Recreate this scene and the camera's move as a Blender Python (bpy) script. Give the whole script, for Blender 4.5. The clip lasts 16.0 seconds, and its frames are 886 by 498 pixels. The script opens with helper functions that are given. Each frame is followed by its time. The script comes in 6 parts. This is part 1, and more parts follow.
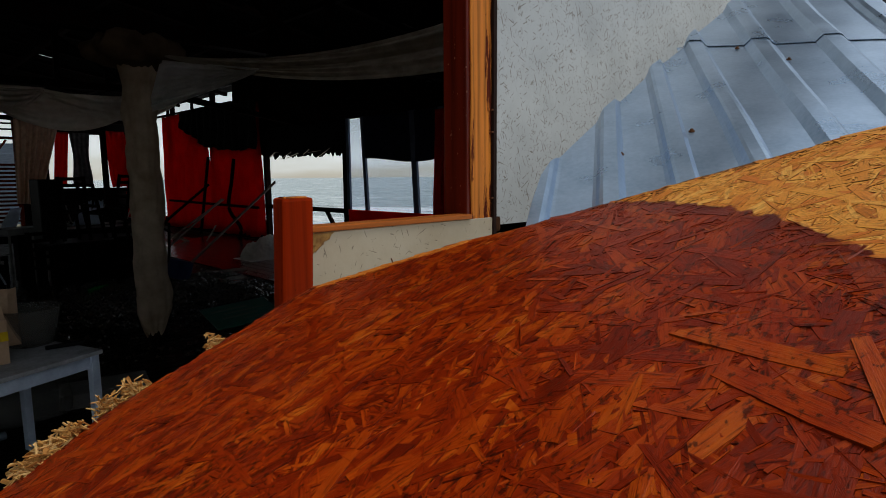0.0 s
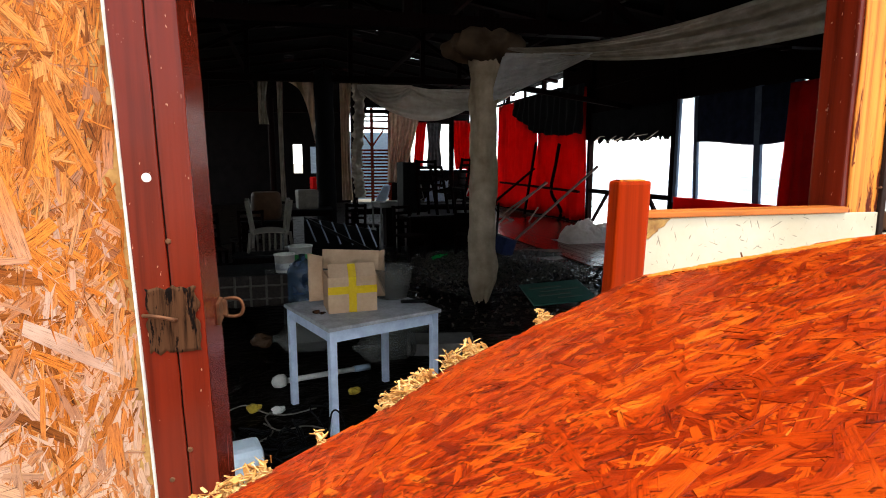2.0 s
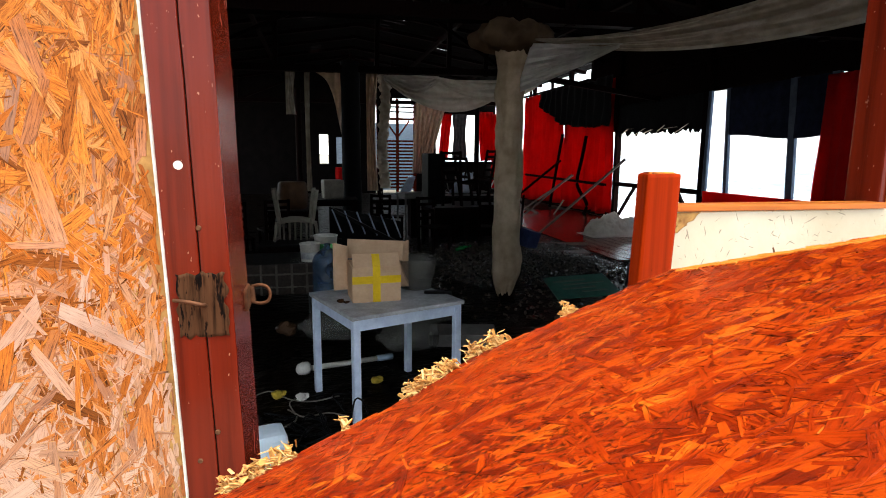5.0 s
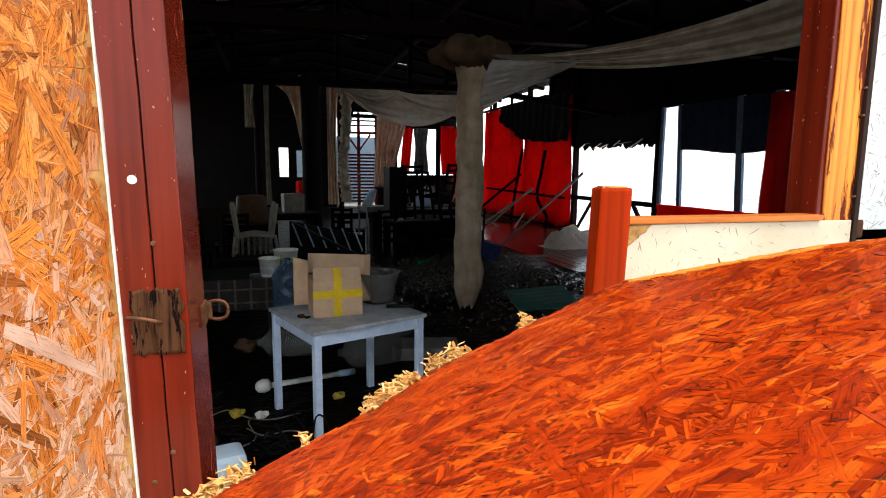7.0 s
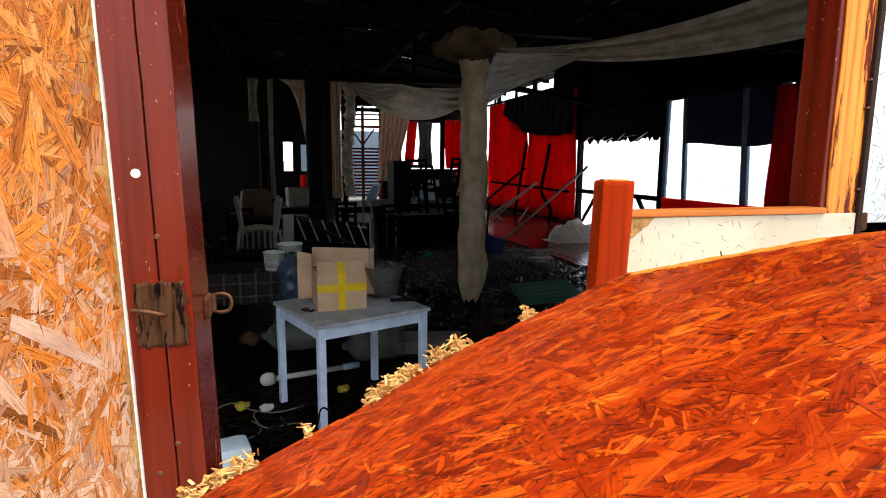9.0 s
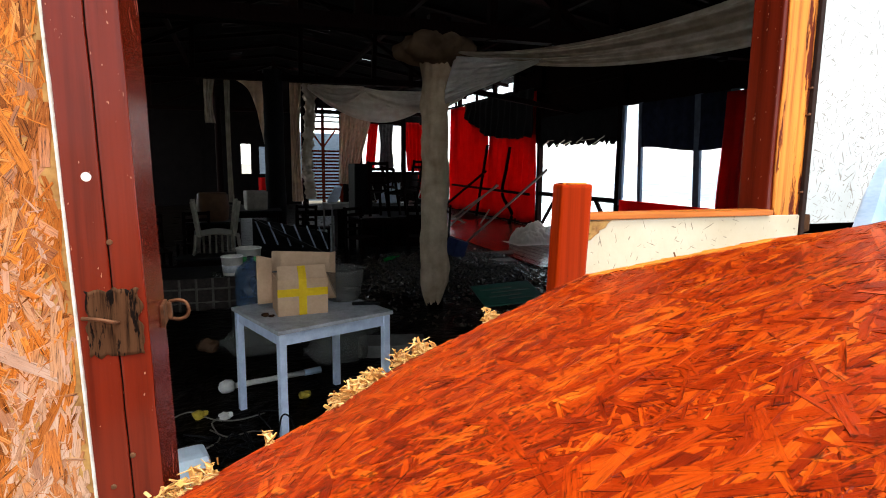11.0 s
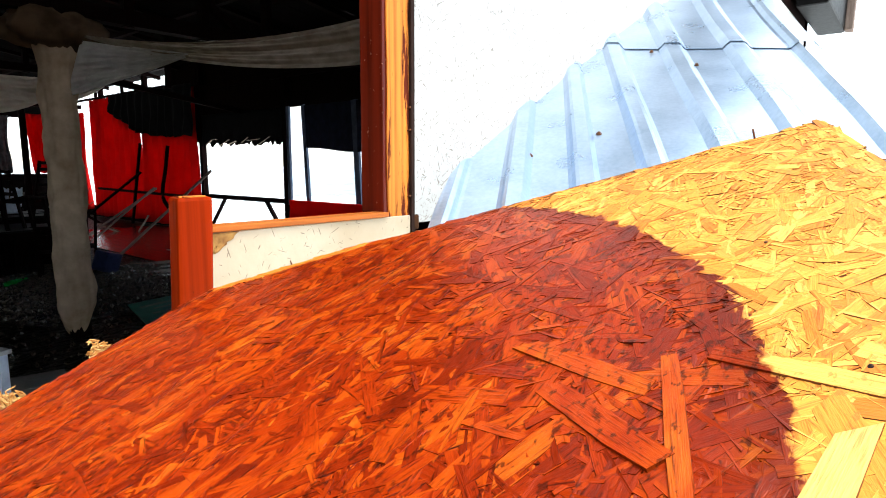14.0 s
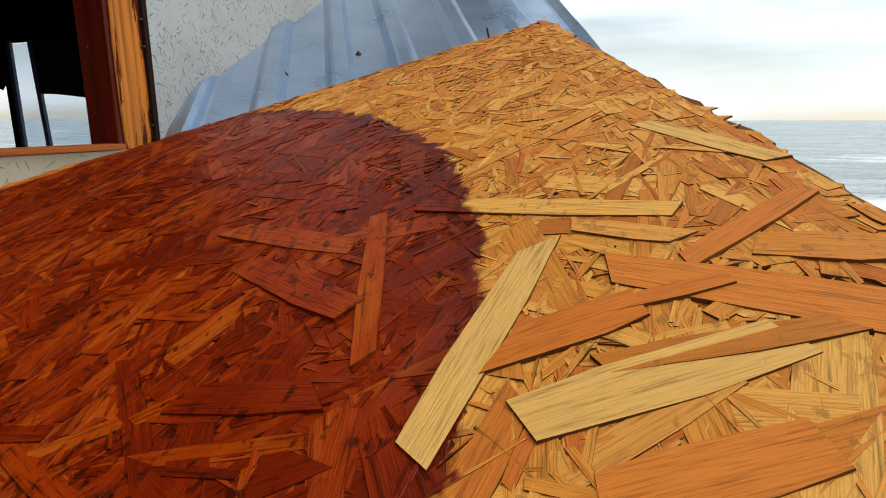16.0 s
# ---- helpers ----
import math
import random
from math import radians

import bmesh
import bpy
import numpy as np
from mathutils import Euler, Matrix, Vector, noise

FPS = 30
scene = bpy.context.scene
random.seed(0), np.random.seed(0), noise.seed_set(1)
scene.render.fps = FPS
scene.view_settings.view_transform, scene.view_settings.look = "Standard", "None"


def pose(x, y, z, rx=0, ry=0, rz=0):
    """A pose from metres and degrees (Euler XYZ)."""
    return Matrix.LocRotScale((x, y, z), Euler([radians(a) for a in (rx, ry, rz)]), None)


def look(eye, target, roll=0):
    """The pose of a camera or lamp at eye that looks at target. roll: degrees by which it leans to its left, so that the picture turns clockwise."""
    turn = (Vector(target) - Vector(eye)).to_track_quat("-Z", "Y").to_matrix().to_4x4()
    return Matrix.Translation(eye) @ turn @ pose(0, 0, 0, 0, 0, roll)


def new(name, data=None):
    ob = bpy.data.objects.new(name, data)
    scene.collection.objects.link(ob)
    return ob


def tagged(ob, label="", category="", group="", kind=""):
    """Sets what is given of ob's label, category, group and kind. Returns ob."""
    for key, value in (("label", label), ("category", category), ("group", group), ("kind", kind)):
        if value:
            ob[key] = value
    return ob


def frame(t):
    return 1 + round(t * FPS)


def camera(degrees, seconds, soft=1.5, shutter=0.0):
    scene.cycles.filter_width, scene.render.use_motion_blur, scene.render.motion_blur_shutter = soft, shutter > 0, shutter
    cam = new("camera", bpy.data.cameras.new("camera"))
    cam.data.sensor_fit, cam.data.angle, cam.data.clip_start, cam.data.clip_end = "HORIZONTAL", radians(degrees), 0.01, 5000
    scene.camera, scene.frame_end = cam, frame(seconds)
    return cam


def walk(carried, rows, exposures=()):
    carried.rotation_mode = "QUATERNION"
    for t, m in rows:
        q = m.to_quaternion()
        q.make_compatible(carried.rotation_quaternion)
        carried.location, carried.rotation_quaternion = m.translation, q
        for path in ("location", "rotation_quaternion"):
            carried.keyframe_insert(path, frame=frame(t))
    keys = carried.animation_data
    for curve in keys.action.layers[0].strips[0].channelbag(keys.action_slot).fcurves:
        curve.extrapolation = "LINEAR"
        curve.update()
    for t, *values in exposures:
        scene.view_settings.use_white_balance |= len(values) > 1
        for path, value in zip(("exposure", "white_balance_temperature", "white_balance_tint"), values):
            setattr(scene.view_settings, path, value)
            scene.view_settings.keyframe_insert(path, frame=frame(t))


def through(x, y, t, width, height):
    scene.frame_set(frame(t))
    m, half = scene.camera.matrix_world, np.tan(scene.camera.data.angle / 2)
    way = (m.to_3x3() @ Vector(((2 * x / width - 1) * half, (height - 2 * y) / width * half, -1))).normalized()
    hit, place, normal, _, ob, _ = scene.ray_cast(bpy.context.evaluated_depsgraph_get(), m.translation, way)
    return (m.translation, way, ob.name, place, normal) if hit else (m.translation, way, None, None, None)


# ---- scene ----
cam = camera(75.3, 16.0, soft=1.0)
PATH = [
    (0, (0.197, -1.025, 1.683), (1.612, 0.365, 1.432), -0.5),
    (0.5, (0.179, -0.991, 1.680), (1.245, 0.681, 1.420), -0.8),
    (1, (0.187, -0.995, 1.679), (1.063, 0.783, 1.410), -0.6),
    (1.5, (0.187, -0.988, 1.678), (0.860, 0.874, 1.396), -0.4),
    (2, (0.182, -0.989, 1.678), (0.680, 0.925, 1.381), -0.1),
    (2.5, (0.179, -0.993, 1.680), (0.571, 0.944, 1.375), 0.0),
    (3, (0.177, -0.995, 1.678), (0.531, 0.948, 1.365), 0.2),
    (3.5, (0.179, -0.994, 1.677), (0.530, 0.950, 1.359), 0.3),
    (4, (0.179, -0.989, 1.676), (0.551, 0.949, 1.348), 0.4),
    (6.5, (0.180, -0.991, 1.677), (0.680, 0.922, 1.377), 0.4),
    (7, (0.181, -1.001, 1.678), (0.726, 0.902, 1.399), 0.5),
    (7.5, (0.188, -1.017, 1.681), (0.758, 0.880, 1.410), 0.5),
    (8, (0.186, -1.016, 1.682), (0.733, 0.890, 1.417), 0.5),
    (8.5, (0.188, -1.007, 1.677), (0.723, 0.896, 1.377), 0.4),
    (9, (0.184, -1.005, 1.677), (0.714, 0.900, 1.377), 0.4),
    (11.5, (0.182, -1.009, 1.680), (0.888, 0.840, 1.388), 0.4),
    (12, (0.175, -1.005, 1.682), (0.913, 0.829, 1.382), 0.3),
    (12.5, (0.168, -0.999, 1.681), (0.875, 0.843, 1.354), 0.3),
    (13, (0.172, -1.007, 1.687), (0.930, 0.822, 1.407), 0.3),
    (13.5, (0.199, -1.035, 1.694), (1.278, 0.630, 1.445), 0.3),
    (14, (0.255, -1.082, 1.703), (1.790, 0.168, 1.419), 0.3),
    (14.5, (0.289, -1.126, 1.707), (2.052, -0.246, 1.364), 0.4),
    (15, (0.321, -1.115, 1.691), (2.145, -0.405, 1.280), 0.2),
    (15.5, (0.333, -1.108, 1.673), (2.169, -0.445, 1.238), 0.2),
    (16, (0.321, -1.115, 1.635), (2.169, -0.491, 1.196), 0.0),
]
EXPOSURES = [(0, -1.4), (0.5, 0.2), (1, 0.8), (1.5, 0.9), (3, 0.88), (4, 0.88), (13, 0.8), (13.5, 0.8), (14, 0.82), (14.5, 0.32), (15, -0.5), (15.5, -0.85), (16, -0.95)]
walk(cam, [(t, look(eye, target, roll)) for t, eye, target, roll in PATH], EXPOSURES)

# ---- world and light: overcast daylight over the sea ----
world = bpy.data.worlds.new("overcast_sky")
scene.world = world
world.use_nodes = True
wn, wl = world.node_tree.nodes, world.node_tree.links
wn.clear()
sky = wn.new("ShaderNodeTexSky")
sky.sky_type, sky.sun_disc = "NISHITA", False
sky.sun_elevation, sky.sun_rotation = radians(48), radians(120)
sky.air_density, sky.dust_density = 1.2, 0.3
coord = wn.new("ShaderNodeTexCoord")
stretch = wn.new("ShaderNodeMapping")
stretch.inputs["Scale"].default_value = (1.2, 1.2, 9.0)
clouds = wn.new("ShaderNodeTexNoise")
clouds.inputs["Scale"].default_value, clouds.inputs["Detail"].default_value = 1.6, 6
cover = wn.new("ShaderNodeMapRange")
cover.inputs["From Min"].default_value, cover.inputs["From Max"].default_value = 0.36, 0.60
cover.inputs["To Min"].default_value, cover.inputs["To Max"].default_value = 0.30, 0.92
grey = wn.new("ShaderNodeMix")
grey.data_type = "RGBA"
grey.inputs["B"].default_value = (13.8, 14.9, 15.4, 1)
bg = wn.new("ShaderNodeBackground")
bg.inputs["Strength"].default_value = 0.15
out = wn.new("ShaderNodeOutputWorld")
wl.new(coord.outputs["Generated"], stretch.inputs["Vector"])
wl.new(stretch.outputs["Vector"], clouds.inputs["Vector"])
wl.new(clouds.outputs["Fac"], cover.inputs["Value"])
wl.new(cover.outputs["Result"], grey.inputs["Factor"])
wl.new(sky.outputs["Color"], grey.inputs["A"])
wl.new(grey.outputs["Result"], bg.inputs["Color"])
wl.new(bg.outputs["Background"], out.inputs["Surface"])
sun = new("sun", bpy.data.lights.new("sun", "SUN"))
sun.data.energy, sun.data.angle, sun.data.color = 3.2, radians(30), (1.0, 0.95, 0.88)
sun.matrix_world = look((0, 0, 20), (-4, 4.5, 4))

# ---- materials ----
def nodes_of(name):
    m = bpy.data.materials.new(name)
    m.use_nodes = True
    t = m.node_tree
    return m, t.nodes, t.links, t.nodes["Principled BSDF"]


def ramp(n, stops):
    r = n.new("ShaderNodeValToRGB")
    els = r.color_ramp.elements
    while len(els) < len(stops):
        els.new(0.5)
    for e, (p, c) in zip(els, stops):
        e.position, e.color = p, (*c, 1)
    return r


def noise_node(n, l, scale, detail=4, vec=None, rough=0.55):
    t = n.new("ShaderNodeTexNoise")
    t.inputs["Scale"].default_value, t.inputs["Detail"].default_value, t.inputs["Roughness"].default_value = scale, detail, rough
    if vec is not None:
        l.new(vec, t.inputs["Vector"])
    return t


def scaled(n, l, src, scale):
    m = n.new("ShaderNodeMapping")
    m.inputs["Scale"].default_value = scale
    l.new(src, m.inputs["Vector"])
    return m.outputs["Vector"]


def bump(n, l, bsdf, height, strength, distance):
    b = n.new("ShaderNodeBump")
    b.inputs["Strength"].default_value, b.inputs["Distance"].default_value = strength, distance
    l.new(height, b.inputs["Height"])
    l.new(b.outputs["Normal"], bsdf.inputs["Normal"])
    return b


def mixc(n, l, fac, a, b, mode="MIX"):
    m = n.new("ShaderNodeMix")
    m.data_type, m.blend_type = "RGBA", mode
    for key, v in (("Factor", fac), ("A", a), ("B", b)):
        if isinstance(v, (int, float)):
            m.inputs[key].default_value = v
        elif isinstance(v, tuple):
            m.inputs[key].default_value = (*v, 1)
        else:
            l.new(v, m.inputs[key])
    return m.outputs["Result"]


def calc(n, l, op, a, b=0.0):
    m = n.new("ShaderNodeMath")
    m.operation = op
    for i, v in enumerate((a, b)):
        if isinstance(v, (int, float)):
            m.inputs[i].default_value = v
        else:
            l.new(v, m.inputs[i])
    return m.outputs[0]


def steps(n, l, v, lo, hi):
    m = n.new("ShaderNodeMapRange")
    m.inputs["From Min"].default_value, m.inputs["From Max"].default_value = lo, hi
    l.new(v, m.inputs["Value"])
    return m.outputs["Result"]


def plain(name, dark, light, rough=0.6, scale=6.0, bumps=0.2, stretch=(1, 1, 1), metal=0.0, fine=60.0, depth=0.003, gloss=0.14):
    """Two-scale mottled surface: large stains, fine grain."""
    m, n, l, p = nodes_of(name)
    c = n.new("ShaderNodeTexCoord").outputs["Object"]
    v = scaled(n, l, c, stretch)
    big = noise_node(n, l, scale, 5, v)
    small = noise_node(n, l, fine, 3, v)
    r = ramp(n, [(0.3, dark), (0.68, light)])
    l.new(calc(n, l, "ADD", calc(n, l, "MULTIPLY", big.outputs["Fac"], 0.7), calc(n, l, "MULTIPLY", small.outputs["Fac"], 0.3)), r.inputs["Fac"])
    l.new(r.outputs["Color"], p.inputs["Base Color"])
    rr = n.new("ShaderNodeMapRange")
    rr.inputs["To Min"].default_value, rr.inputs["To Max"].default_value = rough * 0.75, min(1, rough * 1.2)
    l.new(big.outputs["Fac"], rr.inputs["Value"])
    l.new(rr.outputs["Result"], p.inputs["Roughness"])
    p.inputs["Metallic"].default_value = metal
    p.inputs["Specular IOR Level"].default_value = gloss
    if bumps:
        bump(n, l, p, calc(n, l, "ADD", small.outputs["Fac"], calc(n, l, "MULTIPLY", big.outputs["Fac"], 1.5)), bumps, depth)
    return m


def strand_material(name, tones, stain=False, grey=0.0, rough=0.6, deep=1.0):
    """Pressed wood strands: one tone a strand, fibres along it; a red-brown varnish with a rounded end where stain is set."""
    m, n, l, p = nodes_of(name)
    uv = n.new("ShaderNodeUVMap").outputs["UV"]
    pos = n.new("ShaderNodeNewGeometry")
    rnd = calc(n, l, "FRACT", calc(n, l, "ADD", pos.outputs["Random Per Island"], n.new("ShaderNodeObjectInfo").outputs["Random"]))
    fibre = noise_node(n, l, 1.0, 5, scaled(n, l, uv, (26, 420, 1)), 0.65)
    fibre.inputs["Distortion"].default_value = 1.1 if grey else 0.25
    fine = noise_node(n, l, 1.0, 3, scaled(n, l, uv, (60, 1500, 1)))
    tone = ramp(n, [(i / (len(tones) - 1), c) for i, c in enumerate(tones)])
    l.new(rnd, tone.inputs["Fac"])
    shade = ramp(n, [(0.34, (0.06, 0.035, 0.02)), (0.42, (0.74, 0.66, 0.56)), (0.50, (1.0, 0.98, 0.95)), (0.70, (1.18, 1.16, 1.12))])
    l.new(fibre.outputs["Fac"], shade.inputs["Fac"])
    hair = ramp(n, [(0.36, (0.42, 0.34, 0.27)), (0.48, (1.0, 1.0, 1.0))])
    l.new(fine.outputs["Fac"], hair.inputs["Fac"])
    col = mixc(n, l, 0.72 if grey else 0.42, tone.outputs["Color"], shade.outputs["Color"], "MULTIPLY")
    col = mixc(n, l, 0.8 if grey else 0.42, col, hair.outputs["Color"], "MULTIPLY")
    if grey:
        w = noise_node(n, l, 5.0, 5, pos.outputs["Position"])
        sz = n.new("ShaderNodeSeparateXYZ")
        l.new(pos.outputs["Position"], sz.inputs[0])
        low = calc(n, l, "ADD", calc(n, l, "MULTIPLY", calc(n, l, "SUBTRACT", 1.60, sz.outputs[2]), 0.75), calc(n, l, "MULTIPLY", calc(n, l, "SUBTRACT", calc(n, l, "ADD", calc(n, l, "MULTIPLY", rnd, 0.7), w.outputs["Fac"]), 0.85), 0.9))
        col = mixc(n, l, calc(n, l, "MULTIPLY", steps(n, l, low, 0.0, 0.5), grey), col, mixc(n, l, rnd, (0.20, 0.080, 0.042), (0.55, 0.375, 0.285)))
        col = mixc(n, l, 0.6, col, shade.outputs["Color"], "MULTIPLY")
    if stain:
        sep = n.new("ShaderNodeSeparateXYZ")
        l.new(pos.outputs["Position"], sep.inputs[0])
        dx = calc(n, l, "DIVIDE", calc(n, l, "MAXIMUM", calc(n, l, "SUBTRACT", sep.outputs[0], 0.42), 0.0), 0.575)
        dy = calc(n, l, "DIVIDE", calc(n, l, "MINIMUM", calc(n, l, "ADD", sep.outputs[1], 0.40), 0.0), 0.645)
        rad = calc(n, l, "SQRT", calc(n, l, "ADD", calc(n, l, "MULTIPLY", dx, dx), calc(n, l, "MULTIPLY", dy, dy)))
        wob = noise_node(n, l, 42, 6, pos.outputs["Position"])
        rad = calc(n, l, "ADD", rad, calc(n, l, "MULTIPLY", calc(n, l, "SUBTRACT", wob.outputs["Fac"], 0.5), 0.05))
        inside = calc(n, l, "SUBTRACT", 1.0, steps(n, l, calc(n, l, "ADD", rad, calc(n, l, "MULTIPLY", rnd, 0.007)), 1.040, 1.046))
        rim = calc(n, l, "MULTIPLY", steps(n, l, rad, 0.985, 1.035), 0.55)
        brushed = noise_node(n, l, 1.0, 6, scaled(n, l, pos.outputs["Position"], (7, 24, 7)), 0.68)
        red = ramp(n, [(tone_at, tuple(v * deep for v in c)) for tone_at, c in ((0.05, (0.13, 0.009, 0.001)), (0.3, (0.23, 0.016, 0.001)), (0.55, (0.34, 0.030, 0.0015)), (0.8, (0.47, 0.062, 0.003)), (1.0, (0.62, 0.14, 0.010)))])
        l.new(calc(n, l, "ADD", calc(n, l, "MULTIPLY", rnd, 0.70), calc(n, l, "MULTIPLY", steps(n, l, brushed.outputs["Fac"], 0.34, 0.68), 0.34)), red.inputs["Fac"])
        red_c = mixc(n, l, 0.85, red.outputs["Color"], shade.outputs["Color"], "MULTIPLY")
        red_c = mixc(n, l, calc(n, l, "MULTIPLY", steps(n, l, rad, 0.45, 0.98), 0.28), red_c, (0.13, 0.011, 0.001))
        red_c = mixc(n, l, rim, red_c, (0.08, 0.008, 0.002))
        fleck = noise_node(n, l, 1.0, 5, scaled(n, l, pos.outputs["Position"], (95, 150, 95)), 0.6)
        patch = noise_node(n, l, 7.0, 3, pos.outputs["Position"])
        dark = calc(n, l, "MULTIPLY", steps(n, l, calc(n, l, "ADD", fleck.outputs["Fac"], calc(n, l, "MULTIPLY", calc(n, l, "SUBTRACT", patch.outputs["Fac"], 0.5), 0.28)), 0.58, 0.65), 0.8)
        red_c = mixc(n, l, dark, red_c, (0.035, 0.004, 0.001))
        col = mixc(n, l, calc(n, l, "MULTIPLY", dark, 0.55), col, (0.24, 0.085, 0.02))
        col = mixc(n, l, inside, col, red_c)
        rg = n.new("ShaderNodeMix")
        rg.inputs["A"].default_value, rg.inputs["B"].default_value = rough, 0.34
        l.new(inside, rg.inputs["Factor"])
        l.new(rg.outputs["Result"], p.inputs["Roughness"])
    else:
        p.inputs["Roughness"].default_value = rough
    p.inputs["Specular IOR Level"].default_value = 0.12
    l.new(col, p.inputs["Base Color"])
    bump(n, l, p, calc(n, l, "ADD", fibre.outputs["Fac"], calc(n, l, "MULTIPLY", fine.outputs["Fac"], 0.5)), 0.8, 0.0008)
    return m


def paint_on_wood(name, paint, under, chips, rough=0.45, grain=(40, 40, 1.6), wear_scale=9.0, gloss=0.14, streak=0.45, contrast=0.55):
    """Painted or varnished timber: grain along z, worn flecks that show the wood below."""
    m, n, l, p = nodes_of(name)
    c = n.new("ShaderNodeTexCoord").outputs["Object"]
    g = noise_node(n, l, 1.0, 5, scaled(n, l, c, grain))
    w = noise_node(n, l, wear_scale, 7, scaled(n, l, c, (1, 1, streak)), 0.72)
    sp = noise_node(n, l, 120, 2, scaled(n, l, c, (1, 1, 0.4)))
    base = ramp(n, [(0.32, tuple(v * contrast for v in paint)), (0.5, paint), (0.8, tuple(min(1, v * 1.35) for v in paint))])
    l.new(g.outputs["Fac"], base.inputs["Fac"])
    wood = ramp(n, [(0.3, tuple(v * 0.6 for v in under)), (0.7, under)])
    l.new(g.outputs["Fac"], wood.inputs["Fac"])
    bare = calc(n, l, "MAXIMUM", steps(n, l, w.outputs["Fac"], chips, chips + 0.03), steps(n, l, sp.outputs["Fac"], 0.72, 0.74))
    l.new(mixc(n, l, bare, base.outputs["Color"], wood.outputs["Color"]), p.inputs["Base Color"])
    rg = n.new("ShaderNodeMapRange")
    rg.inputs["To Min"].default_value, rg.inputs["To Max"].default_value = rough, 0.75
    l.new(bare, rg.inputs["Value"])
    l.new(rg.outputs["Result"], p.inputs["Roughness"])
    p.inputs["Specular IOR Level"].default_value = gloss
    bump(n, l, p, calc(n, l, "SUBTRACT", calc(n, l, "MULTIPLY", g.outputs["Fac"], 1.0), calc(n, l, "MULTIPLY", bare, 0.6)), 0.5, 0.0015)
    return m


def painted_board(name, paint, stain_c, open_paint=0.0):
    """White-painted strand board: pits and dashes that the paint left open, faint damp stains."""
    m, n, l, p = nodes_of(name)
    c = n.new("ShaderNodeTexCoord").outputs["Object"]
    big = noise_node(n, l, 3.5, 5, c)
    col = mixc(n, l, steps(n, l, big.outputs["Fac"], 0.42, 0.75), paint, stain_c)
    h = noise_node(n, l, 45, 5, c)
    pits = None
    for rot, sc, cut in ((0.35, (170, 1, 20), 0.71), (1.25, (190, 1, 24), 0.71), (2.1, (160, 1, 17), 0.71), (2.75, (210, 1, 30), 0.71), (1.6, (90, 1, 60), 0.74)):
        mp = n.new("ShaderNodeMapping")
        mp.inputs["Rotation"].default_value = (0, rot, 0)
        l.new(c, mp.inputs["Vector"])
        d = noise_node(n, l, 1.0, 1, scaled(n, l, mp.outputs["Vector"], sc))
        s = steps(n, l, d.outputs["Fac"], cut - open_paint, cut - open_paint + 0.025)
        pits = s if pits is None else calc(n, l, "MAXIMUM", pits, s)
    col = mixc(n, l, calc(n, l, "MULTIPLY", pits, 0.75), col, (0.14, 0.10, 0.065))
    l.new(col, p.inputs["Base Color"])
    p.inputs["Roughness"].default_value = 0.55
    bump(n, l, p, calc(n, l, "SUBTRACT", h.outputs["Fac"], calc(n, l, "MULTIPLY", pits, 1.2)), 0.5, 0.002)
    return m


def cloth(name, dark, light, through=0.25, scale=7.0):
    m, n, l, p = nodes_of(name)
    c = n.new("ShaderNodeTexCoord").outputs["Object"]
    big = noise_node(n, l, scale, 5, c)
    weave = noise_node(n, l, 350, 2, c)
    r = ramp(n, [(0.3, dark), (0.7, light)])
    l.new(big.outputs["Fac"], r.inputs["Fac"])
    l.new(r.outputs["Color"], p.inputs["Base Color"])
    p.inputs["Roughness"].default_value = 0.85
    p.inputs["Specular IOR Level"].default_value = 0.12
    bump(n, l, p, weave.outputs["Fac"], 0.25, 0.001)
    tr = n.new("ShaderNodeBsdfTranslucent")
    l.new(r.outputs["Color"], tr.inputs["Color"])
    mx = n.new("ShaderNodeMixShader")
    mx.inputs["Fac"].default_value = through
    o = n["Material Output"]
    l.new(p.outputs["BSDF"], mx.inputs[1])
    l.new(tr.outputs["BSDF"], mx.inputs[2])
    l.new(mx.outputs["Shader"], o.inputs["Surface"])
    return m


def glassy(name, colour, rough=0.05, alpha=0.45):
    """Thin clear plastic: gloss over a tinted see-through wall."""
    m, n, l, p = nodes_of(name)
    p.inputs["Base Color"].default_value = (*colour, 1)
    p.inputs["Roughness"].default_value = rough
    t = n.new("ShaderNodeBsdfTransparent")
    t.inputs["Color"].default_value = (*[min(1, v * 0.5 + 0.5) for v in colour], 1)
    mx = n.new("ShaderNodeMixShader")
    dirt = noise_node(n, l, 14, 4, n.new("ShaderNodeTexCoord").outputs["Object"])
    f = n.new("ShaderNodeMapRange")
    f.inputs["To Min"].default_value, f.inputs["To Max"].default_value = alpha * 0.6, min(1, alpha * 1.5)
    l.new(dirt.outputs["Fac"], f.inputs["Value"])
    l.new(f.outputs["Result"], mx.inputs["Fac"])
    l.new(t.outputs["BSDF"], mx.inputs[1])
    l.new(p.outputs["BSDF"], mx.inputs[2])
    l.new(mx.outputs["Shader"], n["Material Output"].inputs["Surface"])
    return m


